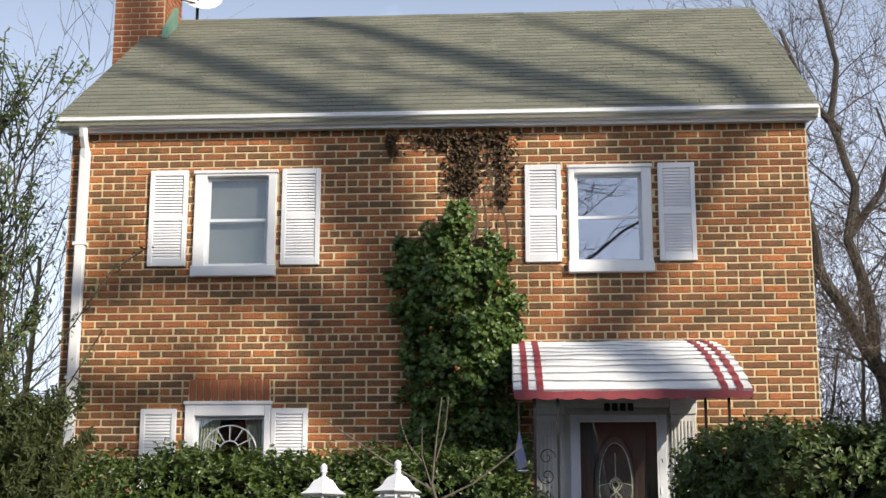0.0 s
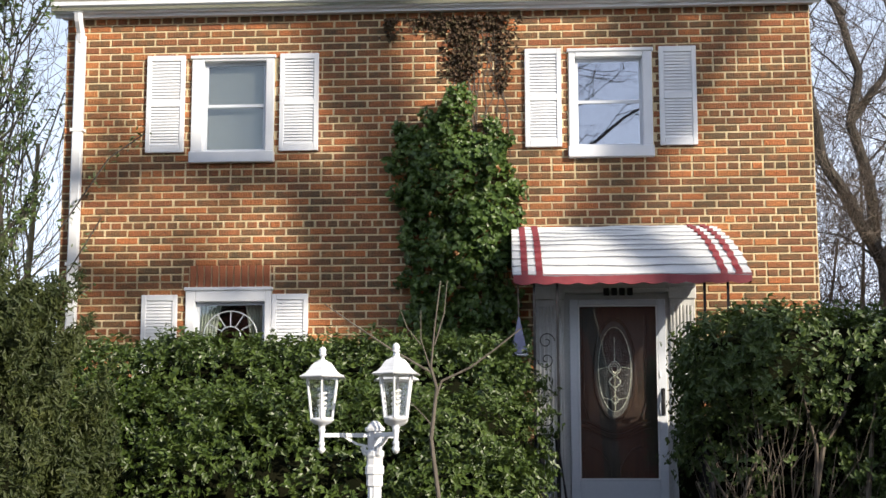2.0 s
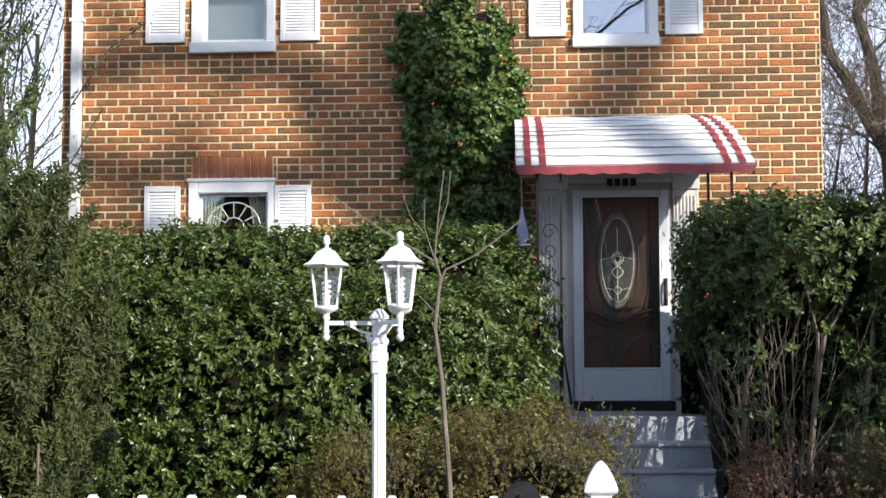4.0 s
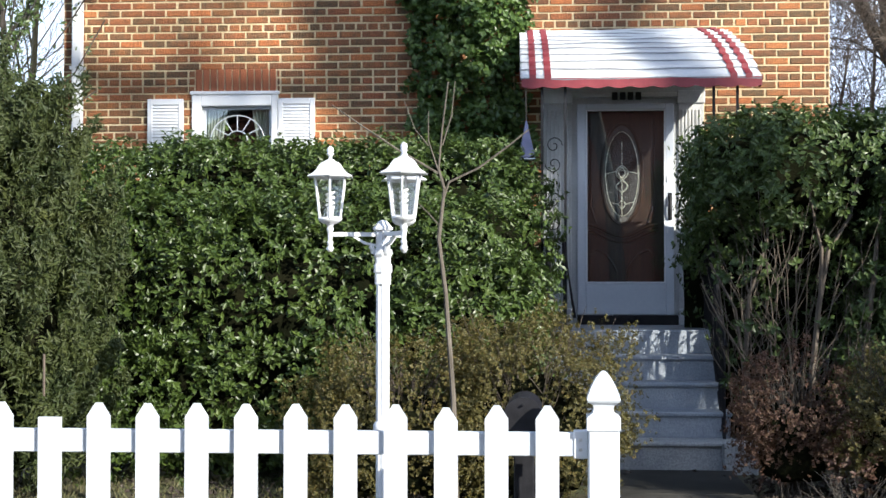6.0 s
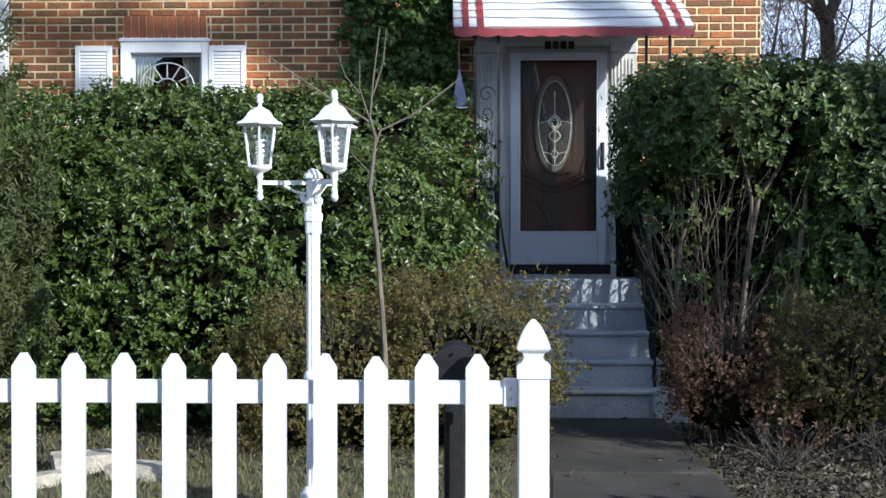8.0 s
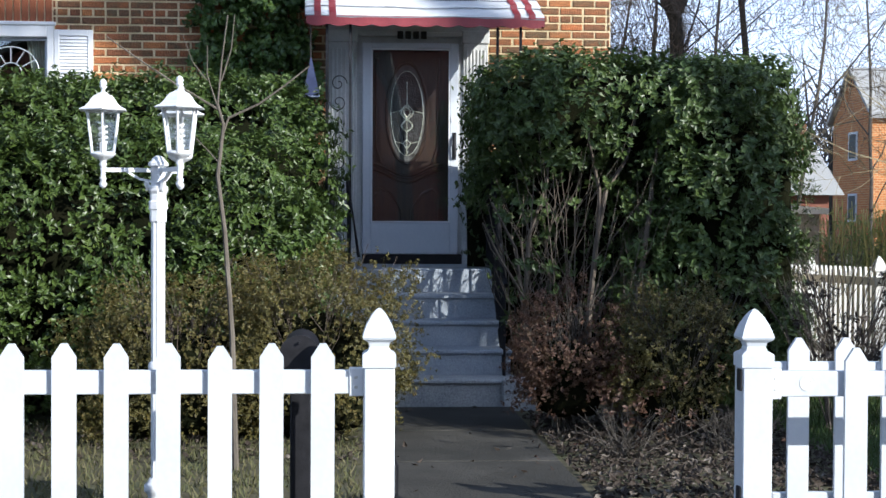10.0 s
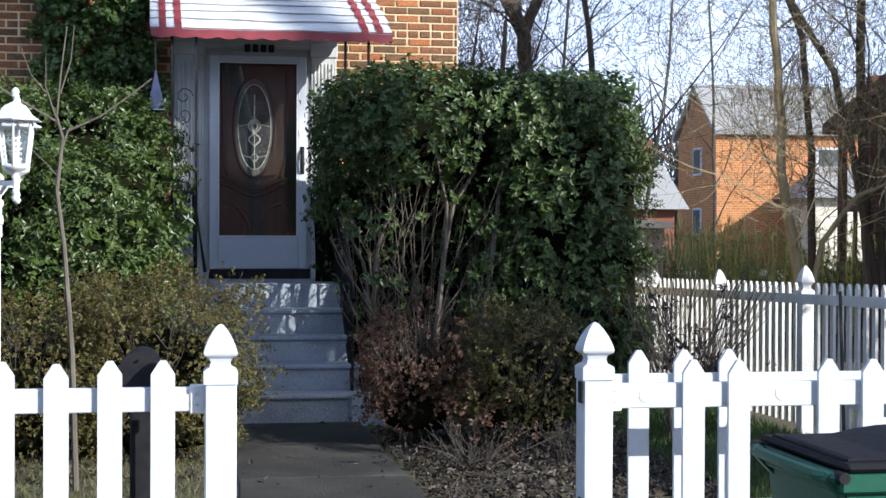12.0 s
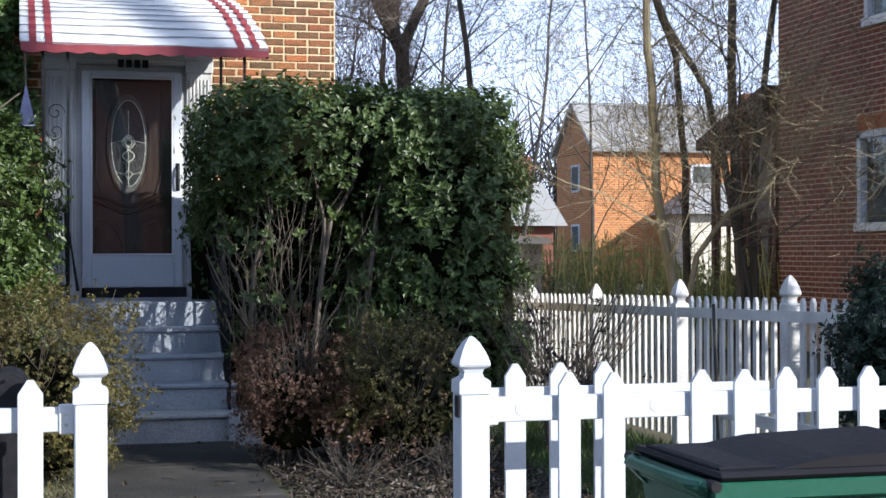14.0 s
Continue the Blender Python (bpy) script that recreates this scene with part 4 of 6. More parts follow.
me = mesh("picket", Geo().prism([(-0.025, 0.28), (0.025, 0.28), (0.025, 1.27), (0.008, 1.31), (-0.008, 1.31), (-0.025, 1.27)], "x", 5.992, 6.012), OLDWHITE)
y = -7.6
while y < 1.78:
    if min(abs(y - q) for q in (-6.98, -5.263, -3.55, -1.777, 0.0, 1.8)) > 0.09:
        ob = part("picket", me, None, side)
        ob.location = (0, y, 0.045 - (y + 7) * 0.0205)
    y += 0.128
stick = thing("leaning_stick", (5.9, -4.2, G0), "thin dark stick leaning on the side fence", "stick")
part("stick", Geo().tube([(5.75, -4.75, 0.3), (5.9, -4.35, 1.25)], 0.012, 5), BARK, stick)

# ---- lamp post ----
lamp = thing("lamp_post", (0.69, -6.3, G0), "white three-lantern garden lamp post with fluted shaft", "lamp post")
LX, LY = 0.69, -6.3
part("base", Geo().lathe([(0.05, -0.02), (0.05, 0.06), (0.052, 0.07), (0.068, 0.085), (0.068, 0.115), (0.05, 0.13), (0.040, 0.15)], 16, (LX, LY, G0)), WHITE, lamp, smooth=True)
g = Geo()
verts, nn = [], 32
for z in (G0 + 0.05, 1.66):
    for k in range(nn):
        r = 0.034 if k % 4 < 2 else 0.0305
        a = 2 * math.pi * k / nn
        verts.append((LX + r * math.cos(a), LY + r * math.sin(a), z))
g.add(verts, [(k, (k + 1) % nn, (k + 1) % nn + nn, k + nn) for k in range(nn)])
part("shaft", g, WHITE, lamp, "white fluted shaft")
part("collar", Geo().lathe([(0.034, -0.03), (0.047, -0.018), (0.049, 0.0), (0.046, 0.018), (0.036, 0.03)], 16, (LX, LY, 0.886)), WHITE, lamp, smooth=True)
part("capital", Geo().lathe([(0.036, 1.60), (0.041, 1.605), (0.041, 1.66), (0.047, 1.665), (0.047, 1.70), (0.040, 1.71), (0.040, 1.74), (0.048, 1.755), (0.048, 1.775), (0.036, 1.785), (0.036, 1.872), (0.050, 1.878), (0.050, 1.890), (0.036, 1.905), (0.022, 1.922), (0.008, 1.928)], 8, (LX, LY, 0)), WHITE, lamp)
for ang in (186, -61, 72):
    a = radians(ang)
    c, s = math.cos(a), math.sin(a)
    R = 0.265
    cx_, cy_ = LX + R * c, LY + R * s
    arm = Geo().tube([(LX + 0.03 * c, LY + 0.03 * s, 1.856), (cx_, cy_, 1.856)], 0.015, 4).tube([(LX + 0.03 * c, LY + 0.03 * s, 1.80), (LX + 0.09 * c, LY + 0.09 * s, 1.812), (LX + 0.15 * c, LY + 0.15 * s, 1.848)], 0.009, 4)
    arm.tube([(LX + 0.045 * c, LY + 0.045 * s, 1.76), (LX + 0.06 * c, LY + 0.06 * s, 1.80)], 0.014, 6)
    part("arm", arm, WHITE, lamp)
    z0 = 1.77
    lan = part("lantern", Geo().lathe([(0.004, -0.005), (0.012, 0.0), (0.02, 0.016), (0.012, 0.032), (0.016, 0.036), (0.016, 0.05), (0.011, 0.055), (0.014, 0.10), (0.019, 0.115), (0.014, 0.122), (0.02, 0.135), (0.045, 0.145), (0.060, 0.158), (0.062, 0.168)], 12, (cx_, cy_, z0)), WHITE, lamp, "white hexagonal glass lantern", True)
    zb, zt = z0 + 0.168, z0 + 0.372
    rb, rt = 0.060, 0.086
    t0 = radians(ang) + math.pi / 6
    for k in range(6):
        t1, t2 = t0 + k * math.pi / 3, t0 + (k + 1) * math.pi / 3
        pb, pt = (cx_ + rb * math.cos(t1), cy_ + rb * math.sin(t1), zb), (cx_ + rt * math.cos(t1), cy_ + rt * math.sin(t1), zt)
        qb, qt = (cx_ + rb * math.cos(t2), cy_ + rb * math.sin(t2), zb), (cx_ + rt * math.cos(t2), cy_ + rt * math.sin(t2), zt)
        part("glazing_bar", Geo().tube([pb, pt], 0.0065, 5).tube([pb, qb], 0.006, 4).tube([pt, qt], 0.007, 4), WHITE, lan)
        pane = part("pane", Geo().add([pb, qb, qt, pt], [(0, 1, 2, 3)]), GLASS_CLEAR, lan)
        pane.visible_shadow = False
    part("roof", Geo().lathe([(0.126, 0.0), (0.130, 0.005), (0.122, 0.010), (0.100, 0.020), (0.080, 0.038), (0.067, 0.057), (0.052, 0.073), (0.030, 0.082), (0.027, 0.086)], 6, (cx_, cy_, zt), t0), WHITE, lan)
    part("finial", Geo().lathe([(0.026, 0.082), (0.022, 0.088), (0.010, 0.093), (0.009, 0.106), (0.014, 0.111), (0.020, 0.118), (0.014, 0.124), (0.019, 0.135), (0.014, 0.150), (0.003, 0.158)], 12, (cx_, cy_, zt)), WHITE, lan, "", True)
    bulb = Geo()
    bulb.tube([(cx_ + 0.018 * math.cos(u), cy_ + 0.018 * math.sin(u), zb + 0.05 + u * 0.0042) for u in np.linspace(0, 6 * math.pi, 40)], 0.0075, 5).lathe([(0.016, 0.0), (0.018, 0.05), (0.012, 0.055)], 8, (cx_, cy_, zb))
    part("bulb", bulb, BULB, lan, "spiral bulb")

# ---- mailbox behind the fence ----
mail = thing("mailbox", (1.415, -7.3, G0), "black metal mailbox with rounded top on a dark post", "mailbox")
arc = [(1.415 + 0.080 * math.cos(t), 1.045 + 0.08 * math.sin(t)) for t in np.linspace(0, math.pi, 14)]
part("box", Geo().prism([(1.495, 0.94), *arc, (1.335, 0.94)], "y", -7.40, -6.98), RUBBER, mail)
part("door", Geo().prism([(1.502, 0.935), *[(1.415 + 0.087 * math.cos(t), 1.045 + 0.086 * math.sin(t)) for t in np.linspace(0, math.pi, 14)], (1.328, 0.935)], "y", -7.42, -7.402), BLACK, mail)
part("knob", Geo().tube([(1.415, -7.42, 1.10), (1.415, -7.44, 1.10)], 0.006, 6), BLACK, mail)
part("post", Geo().box(1.37, 1.46, -7.24, -7.15, G0 - 0.05, 0.938, 0.006), BLACK, mail)

# ---- wheeled bin in front of the fence ----
bin_ = thing("wheeled_bin", (4.0, -9.2, -0.13), "green wheeled rubbish bin with black lid", "bin")
bx0, bx1, by0, by1, bz0, bz1 = 3.56, 4.40, -9.50, -8.87, -0.13, 0.908
tp = [(bx0, by0), (bx1, by0), (bx1, by1), (bx0, by1)]
bt = [(bx0 + 0.12, by0 + 0.07), (bx1 - 0.10, by0 + 0.07), (bx1 - 0.10, by1 - 0.07), (bx0 + 0.12, by1 - 0.07)]
g = Geo().add([(x, y, bz0 + 0.06) for x, y in bt] + [(x, y, bz1) for x, y in tp], [(3, 2, 1, 0), (0, 1, 5, 4), (1, 2, 6, 5), (2, 3, 7, 6), (3, 0, 4, 7)])
body = part("body", g, GREENPL, bin_)
part("rim", Geo().box(bx0 - 0.02, bx1 + 0.02, by0 - 0.022, by0 + 0.004, bz1 - 0.055, bz1 + 0.004, 0.006).box(bx0 - 0.02, bx1 + 0.02, by1 - 0.004, by1 + 0.022, bz1 - 0.055, bz1 + 0.004, 0.006).box(bx1 - 0.004, bx1 + 0.022, by0, by1, bz1 - 0.055, bz1 + 0.004, 0.006).box(bx0 - 0.02, bx0 + 0.006, by0, by1, bz1 - 0.06, bz1 + 0.004, 0.006), GREENPL, body)
g = Geo()
for y in (by0 + 0.03, by1 - 0.03):
    g.prism([(bx0 + 0.02, bz1 - 0.10), (bx0 + 0.02, bz1), (bx0 - 0.05, bz1 + 0.005), (bx0 - 0.06, bz1 - 0.02)], "y", y - 0.02, y + 0.02)
g.tube([(bx0 - 0.02, by0 - 0.005, bz1 - 0.01), (bx0 - 0.055, by0 + 0.08, bz1 - 0.01), (bx0 - 0.06, (by0 + by1) / 2, bz1 - 0.01), (bx0 - 0.055, by1 - 0.08, bz1 - 0.01), (bx0 - 0.02, by1 + 0.005, bz1 - 0.01)], 0.02, 8)
part("handle_bar", g, GREENPL, bin_)
for y in (by0 - 0.045, by1 - 0.02):
    part("hinge_pin", Geo().tube([(bx0 - 0.02, y, bz1 - 0.005), (bx0 - 0.02, y + 0.065, bz1 - 0.005)], 0.018, 12), BLACK, bin_)
lid = part("lid", Geo().box(bx0 - 0.01, bx1 + 0.04, by0 - 0.035, by1 + 0.035, bz1 + 0.008, bz1 + 0.034, 0.012), RUBBER, bin_, "black two-tier plastic lid")
part("lid_panel", Geo().prism([(bx0 + 0.22, bz1 + 0.034), (bx1 + 0.03, bz1 + 0.034), (bx1 + 0.02, bz1 + 0.078), (bx0 + 0.40, bz1 + 0.064), (bx0 + 0.32, bz1 + 0.054)], "y", by0 + 0.01, by1 - 0.01), RUBBER, lid)
part("lid_panel", Geo().prism([(bx0 + 0.03, bz1 + 0.034), (bx0 + 0.20, bz1 + 0.034), (bx0 + 0.19, bz1 + 0.042), (bx0 + 0.05, bz1 + 0.042)], "y", by0 + 0.05, by1 - 0.05), RUBBER, lid)
part("lid_rib", Geo().tube([(bx0 + 0.02, by0 + 0.03, bz1 + 0.036), (bx0 + 0.21, by0 + 0.03, bz1 + 0.038)], 0.008, 6).tube([(bx0 + 0.02, by0 + 0.03, bz1 + 0.036), (bx0 + 0.02, by1 - 0.03, bz1 + 0.036)], 0.008, 6), RUBBER, lid)
for y in (by0 + 0.06, by1 - 0.10):
    w = part("wheel", Geo().tube([(bx0 + 0.12, y - 0.05, bz0 + 0.12), (bx0 + 0.12, y + 0.02, bz0 + 0.12)], 0.12, 18), RUBBER, bin_)


# ---- planting ----
def leafy(name, at, label, category, lumps, size, material, aspect=0.5, core=None, stems=(), stem_mat=TWIG, droop=0.5, fold=0.25, group="", k=8, clump=5.0, least=0.12):
    """A shrub: stems, a near-black core for the shade inside, and a crown of many single leaves."""
    t = thing(name, at, label, category, group)
    vs, fs, o = [], [], 0
    for n, c, r, power, wob, inner, sd in lumps:
        p, nn = lump(rng, int(n * 1.5) // k, c, r, power, wob, inner, sd)
        ok = (p[:, 2] > G0 + 0.02) & thinned(p, rng, clump, least)
        p, nn, way = sprigs(p[ok], nn[ok], size, rng, k)
        v, f = leaves_geo(p, nn, size, rng, aspect, droop, fold, way=way)
        vs.append(v), fs.append(f + o)
        o += len(v)
    part("foliage", leaf_mesh("foliage", np.concatenate(vs), np.concatenate(fs), material), None, t)
    if stems:
        g = Geo()
        for pts, r in stems:
            g.tube(pts, [r * (1 - 0.6 * i / (len(pts) - 1)) for i in range(len(pts))], 5)
        tagged(part("stem_growth", g, stem_mat, t), kind="stuff")
    # solid dark bodies that put the shade into the gaps of the foliage
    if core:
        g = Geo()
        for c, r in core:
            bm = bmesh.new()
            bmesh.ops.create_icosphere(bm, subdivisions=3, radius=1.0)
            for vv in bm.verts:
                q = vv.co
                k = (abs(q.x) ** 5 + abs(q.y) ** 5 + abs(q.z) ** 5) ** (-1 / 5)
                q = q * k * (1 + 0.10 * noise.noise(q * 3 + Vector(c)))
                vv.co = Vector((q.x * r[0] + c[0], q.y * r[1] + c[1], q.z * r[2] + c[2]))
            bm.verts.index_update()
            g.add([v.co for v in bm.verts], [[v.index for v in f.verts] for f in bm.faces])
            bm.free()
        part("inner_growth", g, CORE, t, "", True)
    return t


def twiggy(at, n, h, spread, seed, r=0.008):
    """Upright, forking bare stems from one root."""
    R = random.Random(seed)
    out = []
    for i in range(n):
        a, s = R.uniform(0, 6.28), R.uniform(0.2, 1.0) * spread
        p = Vector(at) + Vector((R.uniform(-0.1, 0.1), R.uniform(-0.1, 0.1), 0))
        hh = h * R.uniform(0.7, 1.1)
        pts = [p]
        for k in range(1, 5):
            u = k / 4
            pts.append(p + Vector((math.cos(a) * s * u ** 1.2 + R.uniform(-0.03, 0.03), math.sin(a) * s * u ** 1.2 + R.uniform(-0.03, 0.03), hh * u)))
        out.append((pts, r))
        for k in (1, 2, 2, 3, 3):
            q = pts[k]
            b = a + R.uniform(-1.4, 1.4)
            L = hh * R.uniform(0.2, 0.4)
            out.append(([q, q + Vector((math.cos(b) * L * 0.4, math.sin(b) * L * 0.4, L * 0.5)), q + Vector((math.cos(b) * L * 0.6, math.sin(b) * L * 0.6, L))], r * 0.55))
    return out


leafy("hedge", (-0.2, -2.2, G0), "tall glossy green broadleaf hedge in front of the house wall", "hedge",
      [(27000, (-0.5, -2.5, 1.22), (1.87, 0.85, 1.03), 6, 0.05, 0.16, 0.4), (27000, (-0.5, -1.5, 1.40), (2.03, 0.75, 1.29), 9, 0.022, 0.10, 1.7),
       (9500, (-0.55, -2.95, 1.1), (0.95, 0.55, 1.0), 3.5, 0.08, 0.2, 2.9), (6000, (0.95, -2.8, 1.0), (0.6, 0.55, 0.85), 3, 0.08, 0.2, 0.9), (9000, (-0.5, -3.05, 0.6), (1.75, 0.5, 0.5), 4, 0.08, 0.3, 4.2), (8000, (-0.5, -1.8, 2.29), (1.98, 0.42, 0.38), 6, 0.03, 0.3, 3.1), (7000, (-0.5, -1.15, 2.43), (1.98, 0.35, 0.22), 6, 0.03, 0.5, 5.1), (3000, (-1.95, -1.7, 2.2), (0.5, 0.5, 0.36), 4, 0.03, 0.7, 1.3)], 0.054, LEAF, 0.5, least=0.42,
      core=[((-0.5, -2.40, 1.03), (1.58, 0.52, 0.74)), ((-0.5, -1.3, 1.40), (1.88, 0.42, 1.16))])
bare = twiggy((3.02, -2.45, G0), 9, 1.75, 0.36, 3, 0.007) + twiggy((3.35, -2.45, G0), 8, 1.9, 0.36, 5, 0.007) + twiggy((3.75, -2.5, G0), 5, 1.8, 0.3, 8, 0.006)
bare += [([(3.45, -2.55, G0), (3.47, -2.55, 0.95), (3.52, -2.55, 1.45), (3.60, -2.5, 1.85), (3.78, -2.4, 2.10), (3.86, -2.3, 2.4)], 0.027), ([(3.53, -2.55, 1.5), (3.55, -2.5, 1.85), (3.49, -2.45, 2.15), (3.46, -2.4, 2.4)], 0.018),
         ([(3.78, -2.6, G0), (3.80, -2.6, 0.8), (3.86, -2.6, 1.25), (3.92, -2.55, 1.65), (3.96, -2.5, 1.95), (4.05, -2.4, 2.4)], 0.03),
         ([(2.96, -2.5, G0), (2.98, -2.5, 0.9), (2.92, -2.45, 1.4), (2.74, -2.4, 1.75)], 0.02), ([(2.98, -2.5, 0.9), (3.02, -2.45, 1.5), (3.16, -2.4, 1.9), (3.2, -2.3, 2.3)], 0.02),
         ([(3.1, -2.5, G0), (3.0, -2.5, 1.0), (2.78, -2.5, 1.35), (2.66, -2.5, 1.6)], 0.014)]
# the two rear cores darken the bare hollow as shade would
leafy("hedge", (3.9, -1.9, G0), "clipped boxy evergreen hedge beside the steps, bare inside near the steps", "hedge",
      [(21000, (3.88, -1.85, 2.44), (1.22, 0.95, 0.42), 4, 0.05, 0.25, 0.2), (24000, (4.52, -1.85, 1.4), (0.57, 1.0, 1.28), 4, 0.05, 0.2, 1.1), (1700, (4.0, -2.05, 1.9), (0.42, 0.6, 0.5), 2.6, 0.1, 0.4, 2.4), (1500, (4.0, -2.4, 1.0), (0.4, 0.4, 0.7), 2.2, 0.1, 0.9, 2.6),
       (750, (3.2, -2.3, 1.35), (0.45, 0.35, 0.75), 2.2, 0.1, 0.9, 1.1), (2200, (2.88, -1.5, 2.08), (0.20, 0.7, 0.5), 3, 0.08, 0.6, 3.3), (2500, (3.4, -1.0, 1.3), (0.75, 0.3, 1.05), 4, 0.1, 0.6, 2.1)], 0.058, LEAF_R, 0.52,
      core=[((4.58, -1.75, 1.4), (0.44, 0.78, 1.08)), ((3.85, -1.6, 2.46), (1.04, 0.64, 0.32)), ((3.75, -0.95, 1.35), (0.85, 0.30, 1.05)), ((3.15, -0.7, 1.2), (0.45, 0.18, 0.9))],
      stems=bare, stem_mat=STEMWOOD)
leafy("yew_shrub", (5.0, -1.9, G0), "feathery yellow-green yew grown into the end of the hedge", "shrub",
      [(15000, (4.93, -1.95, 1.45), (0.30, 0.85, 1.18), 3, 0.10, 0.4, 0.7)], 0.05, YEW, 0.2, core=[((4.93, -1.9, 1.35), (0.16, 0.6, 0.95))], k=12)
leafy("boxwood_shrub", (1.3, -4.1, G0), "low bronze-green shrub spilling beside the steps", "shrub",
      [(42000, (1.42, -4.05, 0.76), (0.66, 0.6, 0.62), 2.5, 0.14, 0.45, 0.3), (32000, (0.55, -4.1, 0.66), (0.72, 0.5, 0.58), 2.5, 0.14, 0.45, 2.2), (6500, (1.85, -3.9, 0.85), (0.28, 0.35, 0.50), 2.5, 0.15, 0.5, 5)], 0.0185, BOXLEAF, 0.6, least=0.35,
      stems=twiggy((1.42, -4.05, G0), 26, 1.1, 0.55, 21, 0.005) + twiggy((0.6, -4.1, G0), 24, 1.0, 0.5, 22, 0.005), core=[((1.4, -3.95, 0.62), (0.36, 0.30, 0.36)), ((0.55, -4.0, 0.55), (0.38, 0.24, 0.32))])
leafy("winter_shrub", (3.0, -4.0, G0), "reddish-brown half-bare winter shrub by the walk", "shrub",
      [(22000, (3.08, -3.95, 0.70), (0.40, 0.45, 0.46), 2.4, 0.18, 0.6, 0.3)], 0.018, REDLEAF, 0.6, stems=twiggy((3.08, -3.9, G0), 28, 0.95, 0.42, 31, 0.005), stem_mat=BARK, core=[((3.1, -3.85, 0.56), (0.20, 0.22, 0.24))], group="winter shrubs")
leafy("winter_shrub", (3.8, -4.0, G0), "olive half-bare winter shrub by the walk", "shrub",
      [(26000, (3.78, -4.0, 0.70), (0.50, 0.5, 0.48), 2.4, 0.18, 0.6, 1.3)], 0.018, BOXLEAF, 0.6, stems=twiggy((3.78, -4.0, G0), 30, 0.95, 0.48, 33, 0.005), stem_mat=BARK, core=[((3.8, -3.9, 0.56), (0.26, 0.24, 0.26))], group="winter shrubs")
leafy("bare_shrub", (5.0, -3.8, G0), "bare tan twiggy shrub near the side fence", "shrub",
      [(500, (5.0, -3.8, 0.85), (0.5, 0.45, 0.5), 2.2, 0.2, 0.9, 1.3)], 0.04, LITTER, 0.5, stems=twiggy((5.0, -3.8, G0), 44, 1.15, 0.6, 41, 0.0055), stem_mat=TWIG)
leafy("bare_shrub", (3.4, -5.0, G0), "low dry twiggy ground shrub in the leaf litter", "shrub",
      [(500, (3.5, -4.9, 0.4), (0.9, 0.6, 0.3), 2.2, 0.2, 0.9, 1.3)], 0.035, REDLEAF, 0.5, stems=twiggy((3.3, -4.9, G0), 22, 0.28, 0.7, 43, 0.004) + twiggy((4.0, -4.7, G0), 20, 0.30, 0.6, 44, 0.004), stem_mat=BARK)
leafy("conifer_shrub", (6.05, -6.3, G0), "dark green spreading conifer shrub against the side fence", "shrub",
      [(38000, (6.42, -6.35, 0.90), (0.60, 0.5, 0.62), 2.3, 0.2, 0.4, 0.6)], 0.045, CONIFER, 0.34, core=[((6.42, -6.35, 0.82), (0.46, 0.38, 0.5))], least=0.4)


def spray_shrub(name, at, h, rad, n, seed, label, material, group=""):
    """A feathery evergreen: upright plumes made of many thin scale-leaf sprays."""
    R = np.random.default_rng(seed)
    t = thing(name, at, label, "shrub", group)
    pos, nr = [], []
    for i in range(n // 9):
        a, u = R.uniform(0, 2 * math.pi), R.random() ** 0.75
        rr = rad * (1 - u ** 2.2) ** 0.55 * (0.80 + 0.16 * math.sin(a * 5 + u * 12) + R.normal(0, 0.09))
        foot = np.array([at[0] + rr * 0.8 * math.cos(a), at[1] + rr * 0.8 * math.sin(a), at[2] + h * u * 0.93])
        rise = np.array([math.cos(a) * 0.42, math.sin(a) * 0.42, 1.0]) + R.normal(0, 0.12, 3)
        tall = R.uniform(0.32, 0.68)
        for j in range(14):                  # one plume: sprays that narrow towards its tip
            w = j / 13
            b = R.uniform(0, 2 * math.pi)
            out = rise * 0.7 + np.array([math.cos(b), math.sin(b), 0.1]) * 0.65
            m = 44
            t_ = R.random(m)
            p = foot + rise * tall * w + out * (t_ * 0.20 * (1.1 - 0.75 * w))[:, None] + R.normal(0, 0.022, (m, 3))
            pos.append(p)
            nr.append(np.tile(out, (m, 1)) + R.normal(0, 0.5, (m, 3)))
    pos, nr = np.concatenate(pos), np.concatenate(nr)
    ok = pos[:, 2] > G0
    v, f = leaves_geo(pos[ok], nr[ok] * np.array([1, 1, 0.2]), 0.050, R, 0.28, 0.4, 0.1, True)
    part("foliage", leaf_mesh("foliage", v, f, material), None, t)
    # dark core in place of the shade between the plumes
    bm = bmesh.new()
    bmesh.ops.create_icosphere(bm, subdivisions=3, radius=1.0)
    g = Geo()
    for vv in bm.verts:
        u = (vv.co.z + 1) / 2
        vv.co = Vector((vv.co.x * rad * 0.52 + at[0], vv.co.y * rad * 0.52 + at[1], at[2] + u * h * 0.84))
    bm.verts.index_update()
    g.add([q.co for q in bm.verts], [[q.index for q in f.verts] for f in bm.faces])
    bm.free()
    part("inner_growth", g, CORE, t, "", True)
    return t


spray_shrub("juniper", (-2.15, -4.4, G0), 2.45, 0.98, 2600, 5, "feathery yellow-green juniper beside the hedge", JUNIPER)
spray_shrub("juniper", (-3.1, -3.6, G0), 2.75, 0.9, 1500, 6, "feathery dark green juniper by the house corner", JUNIPER)

# ivy on the wall
def in_poly(x, z, poly):
    k, c = len(poly), False
    for i in range(k):
        (x1, z1), (x2, z2) = poly[i], poly[i - 1]
        if (z1 > z) != (z2 > z) and x < (x2 - x1) * (z - z1) / (z2 - z1) + x1:
            c = not c
    return c


